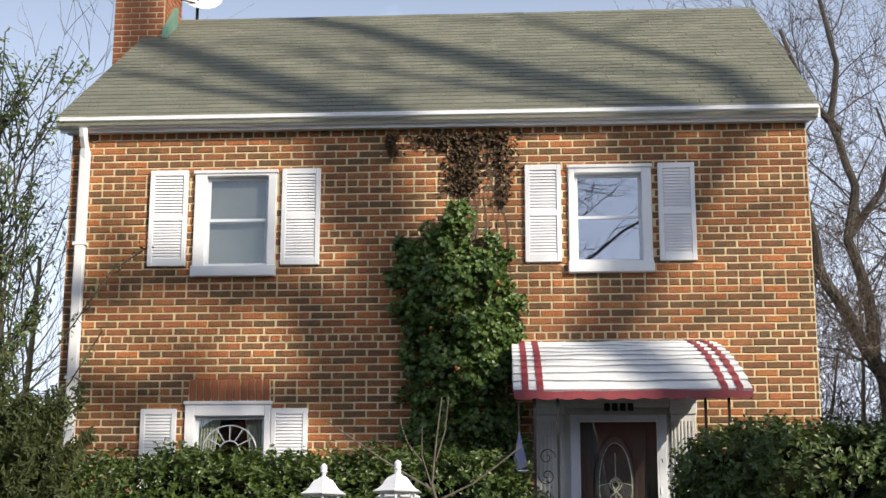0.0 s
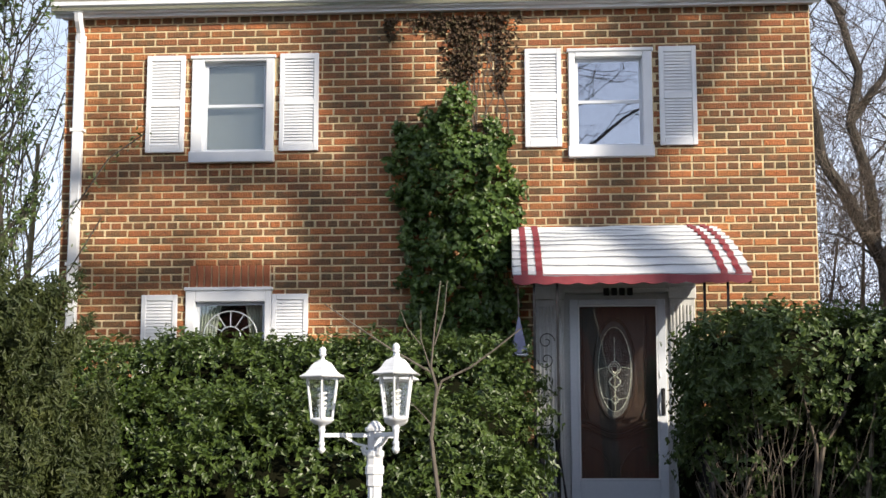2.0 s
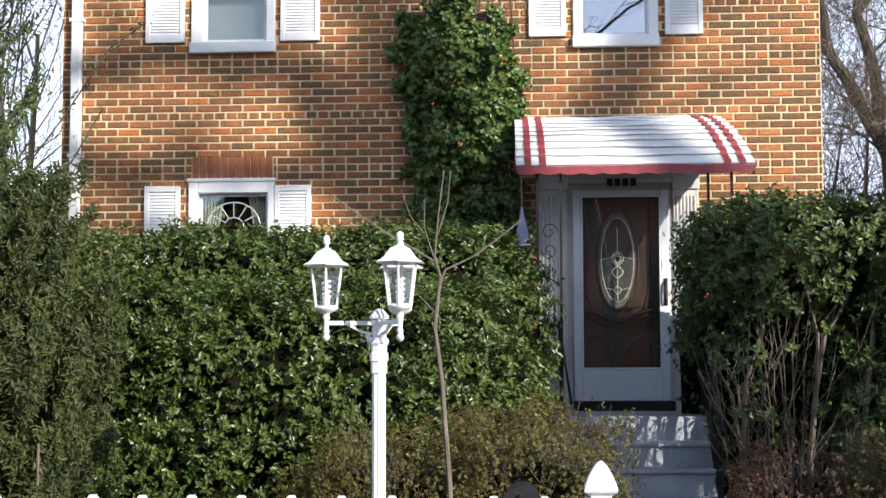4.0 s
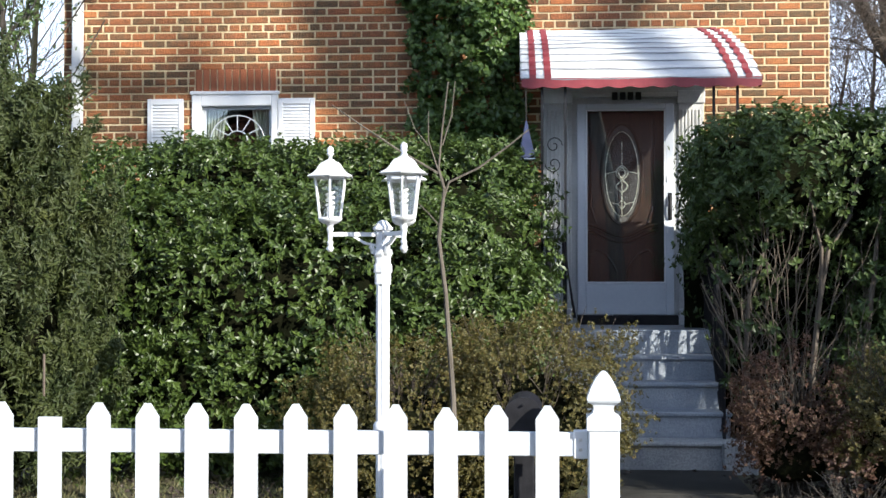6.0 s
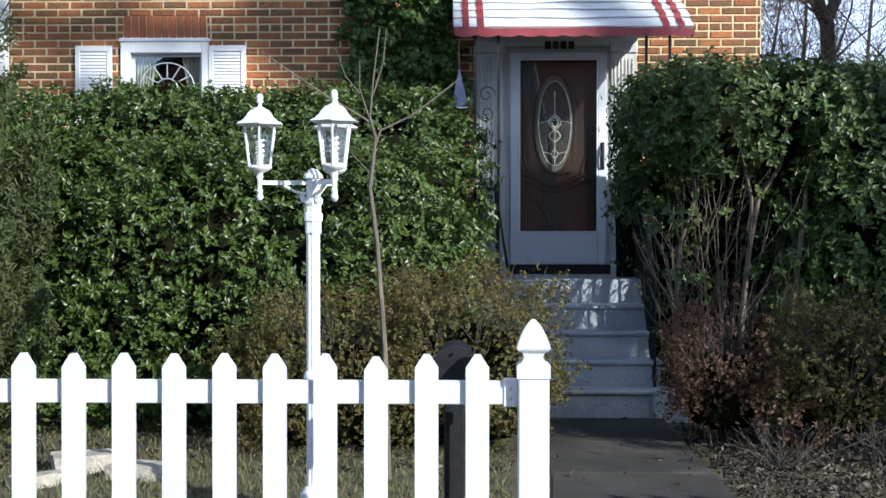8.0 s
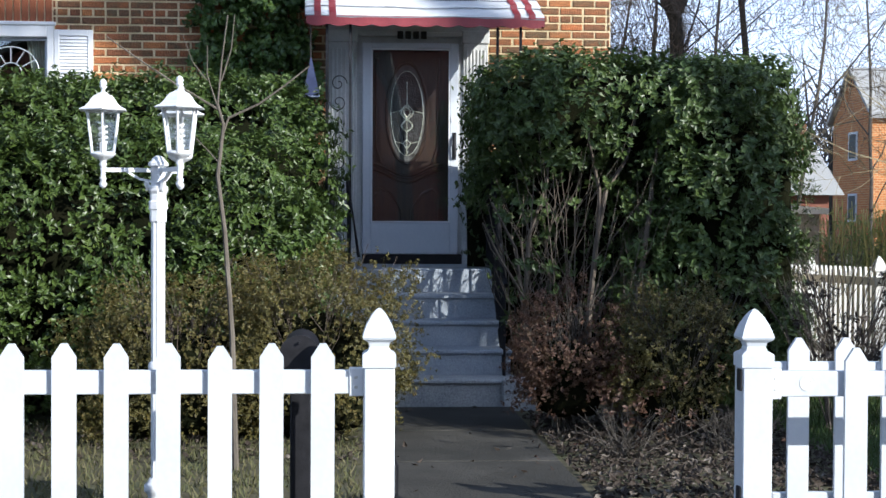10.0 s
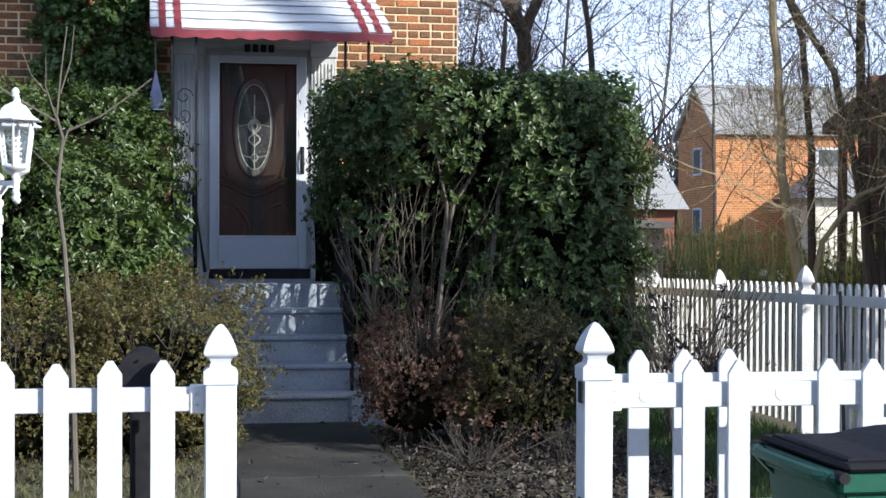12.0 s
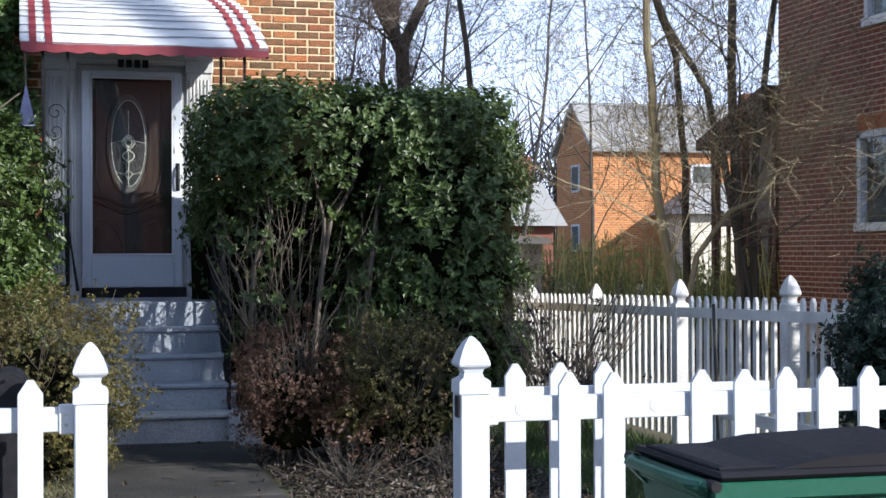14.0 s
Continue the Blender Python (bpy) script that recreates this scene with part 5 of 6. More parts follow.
ivy = thing("ivy", (0.8, -0.1, G0), "dense green ivy climbing the brick wall beside the door", "ivy")
outline = [(0.30, 0.3), (0.30, 3.0), (0.27, 3.5), (0.24, 4.0), (0.14, 4.45), (0.17, 4.8), (0.42, 4.92), (0.58, 4.98), (0.66, 5.22), (0.86, 5.20), (0.90, 4.80), (1.05, 4.70), (1.08, 4.93), (1.21, 4.92), (1.25, 4.4), (1.36, 4.18), (1.30, 3.95), (1.20, 3.4), (1.38, 2.9), (1.36, 0.3)]
R = np.random.default_rng(77)
pts = []
while len(pts) < 3300:
    x, z = R.uniform(0.0, 1.5), R.uniform(0.6, 5.3)
    jx, jz = x + 0.05 * math.sin(z * 17), z + 0.05 * math.sin(x * 23)
    if in_poly(jx, jz, outline):
        edge = min(abs(x - 0.2), abs(x - 1.3), 0.3) / 0.3
        bulge = 0.5 + 0.5 * math.sin(x * 11 + 1.5 * math.sin(z * 5)) * math.sin(z * 8 + 2 * math.sin(x * 6))
        pts.append((x, -0.02 - R.random() * 0.06 - bulge * (0.05 + 0.24 * edge * (1 if z < 4.6 else 0.5)), z))
pts = np.array(pts)
pts, nn_, way = sprigs(pts, np.tile([0.1, -1.0, 0.25], (len(pts), 1)), 0.06, R, 6, 1.6)
v, f = leaves_geo(pts, nn_, 0.062, R, 0.8, -0.6, 0.2, way=way - np.array([0, 0, 0.35]))
part("foliage", leaf_mesh("foliage", v, f, IVY), None, ivy)
pts = []
for cx2, w, zl, n in ((0.80, 0.14, 5.35, 560), (1.18, 0.07, 5.25, 240), (0.12, 0.07, 5.72, 90), (0.55, 0.30, 5.83, 170), (1.0, 0.25, 5.86, 80)):
    for _ in range(n):
        z = zl + (5.97 - zl) * R.random() ** 0.8
        pts.append((cx2 + R.normal(0, w * (0.5 + 0.6 * (z - zl))), -0.015 - 0.06 * R.random(), z))
pts = np.array(pts)
v, f = leaves_geo(pts, np.tile([0.0, -1.0, 0.3], (len(pts), 1)), 0.045, R, 0.8, -0.6, 0.4)
part("dry_foliage", leaf_mesh("dry_foliage", v, f, IVYDEAD), None, ivy, "brown dried ivy under the eaves")
g = Geo()
for k in range(14):
    x = R.uniform(0.62, 1.3)
    p = [(x, -0.012, 4.6)]
    for i in range(9):
        x += R.normal(0, 0.035)
        p.append((x, -0.012, 4.6 + 1.35 * (i + 1) / 9))
    g.tube(p, 0.006, 4)
part("vine", g, TWIG, ivy)


# ---- bare trees ----
def bare_tree(name, base, height_, radius, lean, seed, label, material=BARK, levels=4, spread=0.75, twig=0.006, first=0.3, kids=5, group="bare trees", stems=()):
    """A leafless tree: tapered, bent trunk, limbs, branches and fine twigs."""
    R = random.Random(seed)
    t = thing(name, base, label, "tree", group)
    trunk, limbs, fine = Geo(), Geo(), Geo()

    def grow(p, d, L, r, level):
        n = 8 if level == 0 else 6 if level < 3 else 5
        pts, rr = [p], [r]
        drift = Vector((R.uniform(-1, 1), R.uniform(-1, 1), R.uniform(-0.2, 0.9))) * (0.0 if level == 0 else 0.12)
        wob = (0.04 if material is BARK_PALE else 0.10) if level == 0 else 0.20
        for i in range(n):
            d = (d + drift + Vector((R.uniform(-wob, wob), R.uniform(-wob, wob), R.uniform(-wob, wob)))).normalized()
            p = p + d * (L / n)
            pts.append(p)
            rr.append(max(twig * 0.5, r * (1 - (0.72 if level == 0 else 0.8) * (i + 1) / n)))
        (trunk if level == 0 else limbs if level < 3 else fine).tube(pts, rr, 8 if level == 0 else 5 if level < 2 else 3, level < 2)
        if level >= levels:
            return
        m = kids + (3 if level == 0 else 1 if level == 3 else 0)
        for k in range(m):
            u = first + (0.98 - first) * (k + R.random() * 0.8) / m if level == 0 else 0.15 + 0.85 * (k + R.random()) / m
            j = min(int(u * n), n - 1)
            q = pts[j].lerp(pts[j + 1], u * n - j)
            ax = (pts[j + 1] - pts[j]).normalized()
            side_ = ax.orthogonal().normalized()
            side_.rotate(Matrix.Rotation(R.uniform(0, 6.28), 3, ax))
            nd = (ax * R.uniform(0.4, 0.9) + side_ * spread * R.uniform(0.7, 1.3) + Vector((0, 0, 0.12))).normalized()
            grow(q, nd, L * (R.uniform(0.30, 0.46) if level == 0 else R.uniform(0.40, 0.62)), max(twig, rr[j] * R.uniform(0.24, 0.46)), level + 1)

    def along(pts, r0, r1):
        """A stem through given points, with branches all along it."""
        pts = [Vector(p) for p in pts]
        m = len(pts) - 1
        fin = []
        for i in range(m):
            for k in range(3):
                fin.append(pts[i].lerp(pts[i + 1], k / 3) + Vector((R.uniform(-1, 1), R.uniform(-1, 1), 0)) * r0 * 0.2)
        fin.append(pts[-1])
        n = len(fin) - 1
        rr = [r0 + (r1 - r0) * i / n for i in range(n + 1)]
        trunk.tube(fin, rr, 8)
        for i in range(max(1, int(n * first)), n):
            for _ in range(2 if i % 2 else 1):
                ax = (fin[i + 1] - fin[i]).normalized()
                side_ = ax.orthogonal().normalized()
                side_.rotate(Matrix.Rotation(R.uniform(0, 6.28), 3, ax))
                nd = (ax * R.uniform(0.2, 0.7) + side_ * spread * R.uniform(0.8, 1.3) + Vector((0, 0, 0.25))).normalized()
                grow(fin[i], nd, height_ * R.uniform(0.16, 0.36), max(twig * 1.5, rr[i] * R.uniform(0.14, 0.30)), 2 if levels > 3 else 1)

    if stems:
        for pts, r0, r1 in stems:
            along(pts, r0, r1)
    else:
        grow(Vector(base), Vector(lean).normalized(), height_, radius, 0)
    part("trunk", trunk, material, t)
    part("crown", limbs, material, t)
    if fine.v:
        tagged(part("twig_growth", fine, TWIG if material is not BARK_PALE else BARK_PALE, t), kind="stuff")
    return t


LB = "tall leafless winter tree with grey-brown bark"
PL = "slim tree with pale sunlit bark"
bare_tree("tree", (8.0, 8.5, G0), 9.5, 0.075, (0.02, 0, 1), 3, LB, spread=0.8, first=0.2, kids=6, twig=0.0045)
bare_tree("tree", (8.70, 2.62, 0.1), 7.5, 0.1, (0, 0, 1), 12, PL, BARK_PALE, spread=0.9, first=0.25, kids=8, twig=0.0036, stems=[
    ([(8.70, 2.62, 0.1), (8.61, 2.64, 0.99), (8.51, 2.66, 1.65), (8.40, 2.69, 2.39), (8.37, 2.70, 3.25), (8.30, 2.71, 3.98), (8.27, 2.72, 5.12), (8.22, 2.73, 6.3)], 0.075, 0.04),
    ([(8.66, 2.62, 0.5), (8.85, 2.58, 1.55), (9.22, 2.48, 2.08), (9.55, 2.4, 2.22), (9.95, 2.3, 2.30)], 0.045, 0.014)])
bare_tree("tree", (10.15, 3.82, 0.1), 7.5, 0.1, (0, 0, 1), 14, "leafless tree with several dark leaning stems", spread=0.9, first=0.3, kids=6, twig=0.0036, stems=[
    ([(10.15, 3.81, 0.1), (10.11, 3.81, 1.08), (9.87, 3.86, 2.45), (9.59, 3.93, 3.68), (9.10, 4.06, 4.55), (8.74, 4.14, 5.6)], 0.07, 0.03),
    ([(10.15, 3.84, 0.1), (10.04, 3.84, 1.08), (9.96, 3.86, 2.67), (9.92, 3.87, 3.97), (9.94, 3.86, 5.27), (10.0, 3.84, 6.7)], 0.075, 0.05),
    ([(10.2, 3.78, 0.1), (10.18, 3.77, 1.08), (10.15, 3.76, 2.31), (10.32, 3.73, 3.9), (10.46, 3.70, 4.98), (10.64, 3.66, 6.3)], 0.06, 0.035)])
bare_tree("tree", (9.75, 4.93, 0.1), 7.0, 0.08, (0, 0, 1), 15, LB, spread=0.9, first=0.3, kids=6, twig=0.0036, stems=[
    ([(9.75, 4.93, 0.1), (9.75, 4.93, 1.05), (9.73, 4.93, 2.72), (9.60, 4.96, 4.25), (9.34, 5.03, 5.01), (9.04, 5.10, 6.2)], 0.065, 0.03)])
# the old crooked tree behind the house's corner
bare_tree("tree", (7.3, 10.3, G0), 9.0, 0.2, (0, 0, 1), 21, "old crooked leafless tree with thick forked limbs", spread=0.95, first=0.2, kids=5, twig=0.005, stems=[
    ([(7.3, 10.3, G0), (7.25, 10.3, 3.0), (7.0, 10.2, 4.9), (6.45, 10.0, 5.9), (6.0, 9.9, 6.7), (5.85, 9.8, 7.9), (5.65, 9.7, 9.0), (5.2, 9.6, 9.9)], 0.15, 0.045),
    ([(6.9, 10.2, 5.1), (6.85, 10.2, 6.2), (6.55, 10.1, 7.2), (6.7, 10.1, 8.1), (6.35, 10.0, 9.2), (6.5, 10, 10.2), (6.2, 9.9, 11.6)], 0.11, 0.035),
    ([(7.0, 10.2, 4.9), (7.5, 10.3, 6.0), (7.25, 10.3, 7.3), (7.7, 10.2, 8.6), (7.6, 10.2, 10.5)], 0.10, 0.035),
    ([(6.6, 10.1, 7.3), (7.1, 10.1, 8.0), (7.6, 10.0, 9.4)], 0.08, 0.03), ([(6.5, 10.0, 9.0), (6.0, 10.0, 9.6), (5.6, 10, 10.8)], 0.07, 0.03)])
# a fine brown thicket behind the house's corner
for i, (x, y, h) in enumerate(((5.2, 9.5, 5.0), (5.9, 10.5, 5.2), (6.4, 9.2, 4.8), (5.6, 13.0, 5.8), (4.7, 11.0, 5.0))):
    bare_tree("tree", (x, y, G0), h, 0.05, (0.03 * (-1) ** i, 0, 1), 30 + i, "thin brushy leafless tree in a brown thicket", TWIG, spread=0.7, first=0.08, kids=6, twig=0.005, group="thicket trees")
for i, (x, y, h) in enumerate(((11.0, 22.0, 10), (14.5, 28.0, 11), (9.5, 26, 11), (19.0, 34.0, 12), (5.0, 20.0, 10))):
    bare_tree("tree", (x, y, 0), h, 0.075, (0.03 * (-1) ** i, 0, 1), 50 + i, LB, levels=3 if i > 2 else 4, twig=0.008, first=0.15)
for i, (x, y, h) in enumerate(((-5.6, 4.0, 6.8), (-6.9, 7.0, 7.4), (-4.5, 2.4, 5.4))):
    bare_tree("tree", (x, y, 0), h, 0.085, (0.04, 0, 1), 70 + i, "thin leafless tree with dry seed clusters", BARK_PALE, levels=3, first=0.12, kids=6, spread=0.6, twig=0.005)
# tall trees over the street, out of view, whose limbs shade the house
def shade_tree(base_x, y, stems, seed):
    """A big leafless tree; its stems run through points (x, z, radius) of an upright plane."""
    R = random.Random(seed)
    t = thing("street_tree", (base_x, y, -0.15), "tall leafless street tree with spreading limbs", "tree", "street trees")
    for i, st_ in enumerate(stems):
        pts = [Vector((x, y + R.uniform(-0.3, 0.3), z)) for x, z, r in st_]
        part("limb" if i else "trunk", Geo().tube(pts, [r for x, z, r in st_], 8), BARK, t)
        tw_ = Geo()
        for k in range(2 if i == 0 else 1, len(pts)):
            for _ in range(2):
                q = pts[k - 1].lerp(pts[k], R.random())
                d = Vector((R.uniform(-1, 1), R.uniform(-0.6, 0.6), R.uniform(-0.15, 1.0))).normalized()
                L, bend = R.uniform(1.0, 2.6), Vector((R.uniform(-0.4, 0.4), 0, R.uniform(-0.2, 0.4)))
                tw_.tube([q, q + d * L * 0.5, q + d * L + bend], [R.uniform(0.04, 0.075), 0.04, 0.012], 5)
        tagged(part("branch_growth", tw_, BARK, t), kind="stuff")
    return t


DX, DZ = 24.0, 15.11          # where the plane of these trees lies, seen from the wall along the sun's rays
shade_tree(24.5, -24.0, [[(x + DX, z + DZ, r * 0.88) for x, z, r in st_] for st_ in (
    [(0.1, -15.3, 0.40), (0.05, -6, 0.34), (0.10, 0, 0.30), (0.10, 3, 0.27), (-0.08, 5, 0.26), (-0.25, 7, 0.28), (-0.5, 10, 0.24), (-0.9, 13, 0.10)],
    [(0.02, 3.4, 0.23), (-0.9, 4.25, 0.21), (-2.2, 4.5, 0.19), (-3.4, 4.4, 0.16), (-5.0, 4.8, 0.05)],
    [(0.1, 2.6, 0.20), (-0.7, 3.3, 0.19), (-1.8, 3.6, 0.16), (-3.4, 3.7, 0.14), (-5.0, 3.9, 0.05)],
    [(-0.2, 5.1, 0.16), (-0.9, 5.9, 0.16), (-1.4, 7.0, 0.13), (-1.7, 8.8, 0.05)],
    [(0.3, 0.6, 0.13), (-0.8, 2.2, 0.11), (-2.0, 2.75, 0.10), (-4.0, 3.0, 0.05)])], 90)
shade_tree(26.0, -24.0, [[(x + DX, z + DZ, r * 0.88) for x, z, r in st_] for st_ in (
    [(2.0, -15.3, 0.42), (1.7, -7, 0.36), (1.8, 0, 0.30), (1.93, 3.2, 0.26), (2.1, 4.6, 0.26), (2.4, 5.5, 0.25), (2.5, 6.2, 0.25), (2.35, 7.8, 0.28), (2.1, 10, 0.22), (1.8, 12, 0.10)],
    [(2.0, 3.6, 0.20), (2.35, 4.3, 0.24), (2.75, 4.85, 0.22), (3.05, 5.45, 0.21), (3.5, 6.1, 0.20), (4.1, 7.4, 0.19), (4.6, 9.5, 0.12), (5.0, 11, 0.05)],
    [(2.45, 6.0, 0.14), (1.6, 6.9, 0.12), (1.0, 8.2, 0.09), (0.6, 9.5, 0.04)])], 91)
bare_tree("street_tree", (3.4, -27.0, -0.15), 17.0, 0.24, (0.02, 0, 1), 93, "tall leafless street tree with spreading limbs", levels=3, spread=0.85, twig=0.016, first=0.3, kids=6, group="street trees")
# broad evergreen added out of view beside the side fence to shade beds, steps
leafy("evergreen_tree", (8.8, -8.2, G0), "unseen broad flat-crowned evergreen added to shade beds and steps", "tree",
      [(2300, (8.7, -8.3, 3.95), (1.25, 1.25, 0.8), 2.4, 0.15, 0.6, 0.6)], 0.15, CONIFER, 0.45, core=[((8.7, -8.3, 3.9), (0.4, 0.4, 0.25))], stems=[([(8.8, -8.2, G0), (8.8, -8.2, 2.0), (8.8, -8.2, 4.0)], 0.11)], stem_mat=BARK)
# unseen plain houses added over the road; they darken reflections and block low sky
for i, x in enumerate((-28.0, -16.5, -5.0, 6.5, 18.0)):
    oh = thing("opposite_house", (x, -38.0, -0.2), "unseen plain brick house added across the street to block sky", "house", "houses across the street")
    part("wall", Geo().box(x - 5, x + 5, -42, -34, -0.3, 6.0).prism([(x - 5, 6.0), (x + 5, 6.0), (x, 9.0)], "y", -41.9, -34.1), BRICK_FAR, oh)
    part("roof", Geo().prism([(x - 5.4, 5.9), (x, 9.2), (x + 5.4, 5.9), (x + 5.4, 6.1), (x, 9.45), (x - 5.4, 6.1)], "y", -42.3, -33.7), SHINGLE, oh)

# the leafy privet stems at the house corner
pv = thing("privet", (-3.35, -1.3, G0), "tall thin privet with sparse dark leaves at the house corner", "shrub")
g, lp = Geo(), []
R2 = random.Random(9)
for k in range(15):
    p = Vector((-3.45 + R2.uniform(-0.35, 0.3), -1.3 + R2.uniform(-0.3, 0.3), G0))
    d = Vector((R2.uniform(-0.10, 0.07), R2.uniform(-0.05, 0.05), 1))
    pts = [p + d * (5.0 * R2.uniform(0.95, 1.15) * i / 7) + Vector((R2.uniform(-0.09, 0.09), R2.uniform(-0.05, 0.05), 0)) for i in range(8)]
    g.tube(pts, [0.022 * (1 - 0.1 * i) for i in range(8)], 5)
    for i in range(2, 8):
        for _ in range(4):
            a = R2.uniform(0, 6.28)
            L = R2.uniform(0.3, 0.75)
            q = [pts[i], pts[i] + Vector((math.cos(a) * L * 0.4, math.sin(a) * L * 0.3, L * 0.5)), pts[i] + Vector((math.cos(a) * L * 0.7, math.sin(a) * L * 0.5, L))]
            g.tube(q, 0.006, 4)
            for _ in range(28):
                lp.append(q[1].lerp(q[2], R2.random()) + Vector((R2.gauss(0, 0.04), R2.gauss(0, 0.04), R2.gauss(0, 0.04))))
for q in ([(-3.1, -1.0, 3.3), (-2.75, -0.8, 3.9), (-2.4, -0.7, 4.5), (-2.1, -0.6, 4.75)], [(-3.1, -1.0, 3.0), (-2.7, -0.8, 3.45), (-2.45, -0.7, 3.95)], [(-3.2, -1.0, 3.6), (-2.95, -0.9, 4.5), (-2.8, -0.8, 5.1)], [(-3.2, -1.0, 2.8), (-2.75, -0.9, 3.1), (-2.5, -0.8, 3.3)]):
    g.tube(q, 0.007, 4)
    for i in range(len(q) - 1):
        for _ in range(22):
            lp.append(Vector(q[i]).lerp(Vector(q[i + 1]), R2.random()) + Vector((R2.gauss(0, 0.04), R2.gauss(0, 0.03), R2.gauss(0, 0.04))))
tagged(part("stem_growth", g, BARK, pv), kind="stuff")
lp = np.array([tuple(p) for p in lp])
v, f = leaves_geo(lp, np.tile([0.3, -0.6, 0.7], (len(lp), 1)), 0.062, rng, 0.4, 0.8, 0.2)
part("foliage", leaf_mesh("foliage", v, f, LEAF_R), None, pv)

# the slim bare sapling in front of the hedge
SY = -5.2
sap = thing("sapling", (0.98, SY, G0), "slim bare sapling with a few long forked twigs", "tree")
part("trunk", Geo().tube([(0.995, SY, G0), (0.974, SY, 0.95), (0.93, SY, 1.55), (0.89, SY, 1.86), (0.922, SY, 2.15), (0.889, SY, 2.265)], [0.019, 0.016, 0.0135, 0.012, 0.010, 0.009], 7), SAPBARK, sap)
tw = Geo()
for q, r in (([(0.889, SY, 2.265), (0.91, SY, 2.5), (0.944, SY, 2.77)], 0.007), ([(0.91, SY, 2.4), (0.965, SY, 2.58), (0.985, SY - 0.02, 2.77)], 0.005),
             ([(0.889, SY, 2.25), (0.83, SY, 2.43), (0.83, SY, 2.60)], 0.005), ([(0.889, SY, 2.24), (0.65, SY, 2.38), (0.44, SY, 2.52), (0.265, SY, 2.643)], 0.007),
             ([(0.92, SY, 2.10), (0.95, SY, 2.19), (1.12, SY, 2.27), (1.27, SY, 2.38), (1.409, SY, 2.491)], 0.008), ([(0.91, SY, 1.92), (0.84, SY, 2.0), (0.76, SY, 2.08)], 0.005),
             ([(0.83, SY, 2.40), (0.75, SY, 2.50), (0.69, SY, 2.66)], 0.004)):
    tw.tube(q, [r * (1 - 0.5 * i / (len(q) - 1)) for i in range(len(q))], 5)
part("branching_top", tw, SAPBARK, sap)

# a thin stake by the hedge
st = thing("garden_stake", (-1.5, -5.0, G0), "thin tan garden stake beside the juniper", "stake")
part("stake", Geo().tube([(-1.5, -5.0, G0), (-1.5, -5.0, 1.18)], 0.008, 6), TWIG, st)

# bamboo screen
bam = tagged(part("bamboo_canes", Geo().box(0, 0.001, 0, 0.001, 0, 0.001), BAMBOO), "yellow-green bamboo thicket behind the side fence", "bamboo", kind="stuff")
g, lp = Geo(), []
for k in range(300):
    x, y = rng.uniform(7.3, 12.2), rng.uniform(6.2, 8.2)
    h = rng.uniform(1.0, 1.95)
    dx = rng.normal(0, 0.10)
    g.tube([(x, y, 0.1), (x + dx * 0.4, y, h * 0.6), (x + dx, y, h)], [0.014, 0.012, 0.006], 4, False)
    for _ in range(38):
        u = 0.35 + 0.6 * rng.random()
        lp.append((x + dx * u + rng.normal(0, 0.10), y + rng.normal(0, 0.10), h * u))
bam.data = mesh("bamboo_canes", g, BAMBOO)
lp = np.array(lp)
v, f = leaves_geo(lp, np.tile([0.2, -0.6, 0.7], (len(lp), 1)), 0.13, rng, 0.16, -0.5, 0.2)
tagged(part("bamboo_leaves", leaf_mesh("bamboo_leaves", v, f, BAMLEAF), None), "narrow pale green bamboo leaves", "bamboo", kind="stuff")


# ---- neighbouring buildings ----
def brick_rows(x_or_y, fixed, a0, a1, z0, z1, holes, depth, bw, ch, joint, header_z, R, along):
    """Boxes for the bricks of a wall, along x (fixed y) or along y (fixed x); returns centres and lengths."""
    out = []
    row = 0
    z = z0
    while z + ch <= z1 + 1e-6:
        header = header_z is not None and abs(((z + ch / 2 - header_z) / (7 * ch)) - round((z + ch / 2 - header_z) / (7 * ch))) < 0.5 / 7
        w = bw / 2 if header else bw
        x = a0 - (w / 2 if row % 2 else 0.0)
        while x < a1 - 0.02:
            p, q = max(x, a0), min(x + w, a1)
            segs = [(p, q)]
            for h in holes:
                if h[2] < z + ch * 0.5 < h[3]:
                    new_ = []
                    for s in segs:
                        if s[1] <= h[0] or s[0] >= h[1]:
                            new_.append(s)
                        else:
                            if s[0] < h[0]:
                                new_.append((s[0], h[0]))
                            if s[1] > h[1]:
                                new_.append((h[1], s[1]))
                    segs = new_
            out += [((s[0] + s[1]) / 2, z + ch / 2, s[1] - s[0] - joint) for s in segs if s[1] - s[0] > 0.035]
            x += w
        z += ch
        row += 1
    return out


# neighbour to the right: its shaded side wall, two windows and a timber back porch
nb = thing("neighbour_house", (13.5, 0.0, 0.0), "red brick neighbouring house in shade with white windows", "house")
NX, NY1, NY0, NZ = 11.8, 6.28, -0.8, 8.0
nwin = [(NY1 - 4.75, NY1 - 2.25, 1.93, 3.18), (NY1 - 4.6, NY1 - 2.45, 4.60, 5.8)]
g = wall_bed(NY0, NY1, 0.0, NZ, nwin, NX, NX + 0.25, "y")
part("side_wall", Geo().box(NX + 0.25, NX + 7, NY1 - 0.25, NY1, 0, NZ), BRICK_FAR, nb)
part("side_wall", Geo().box(NX + 0.25, NX + 7, NY0, NY0 + 0.25, 0, NZ), BRICK_FAR, nb)
nwall = part("wall", g, MORTAR_FAR, nb, "shaded red brick side wall")
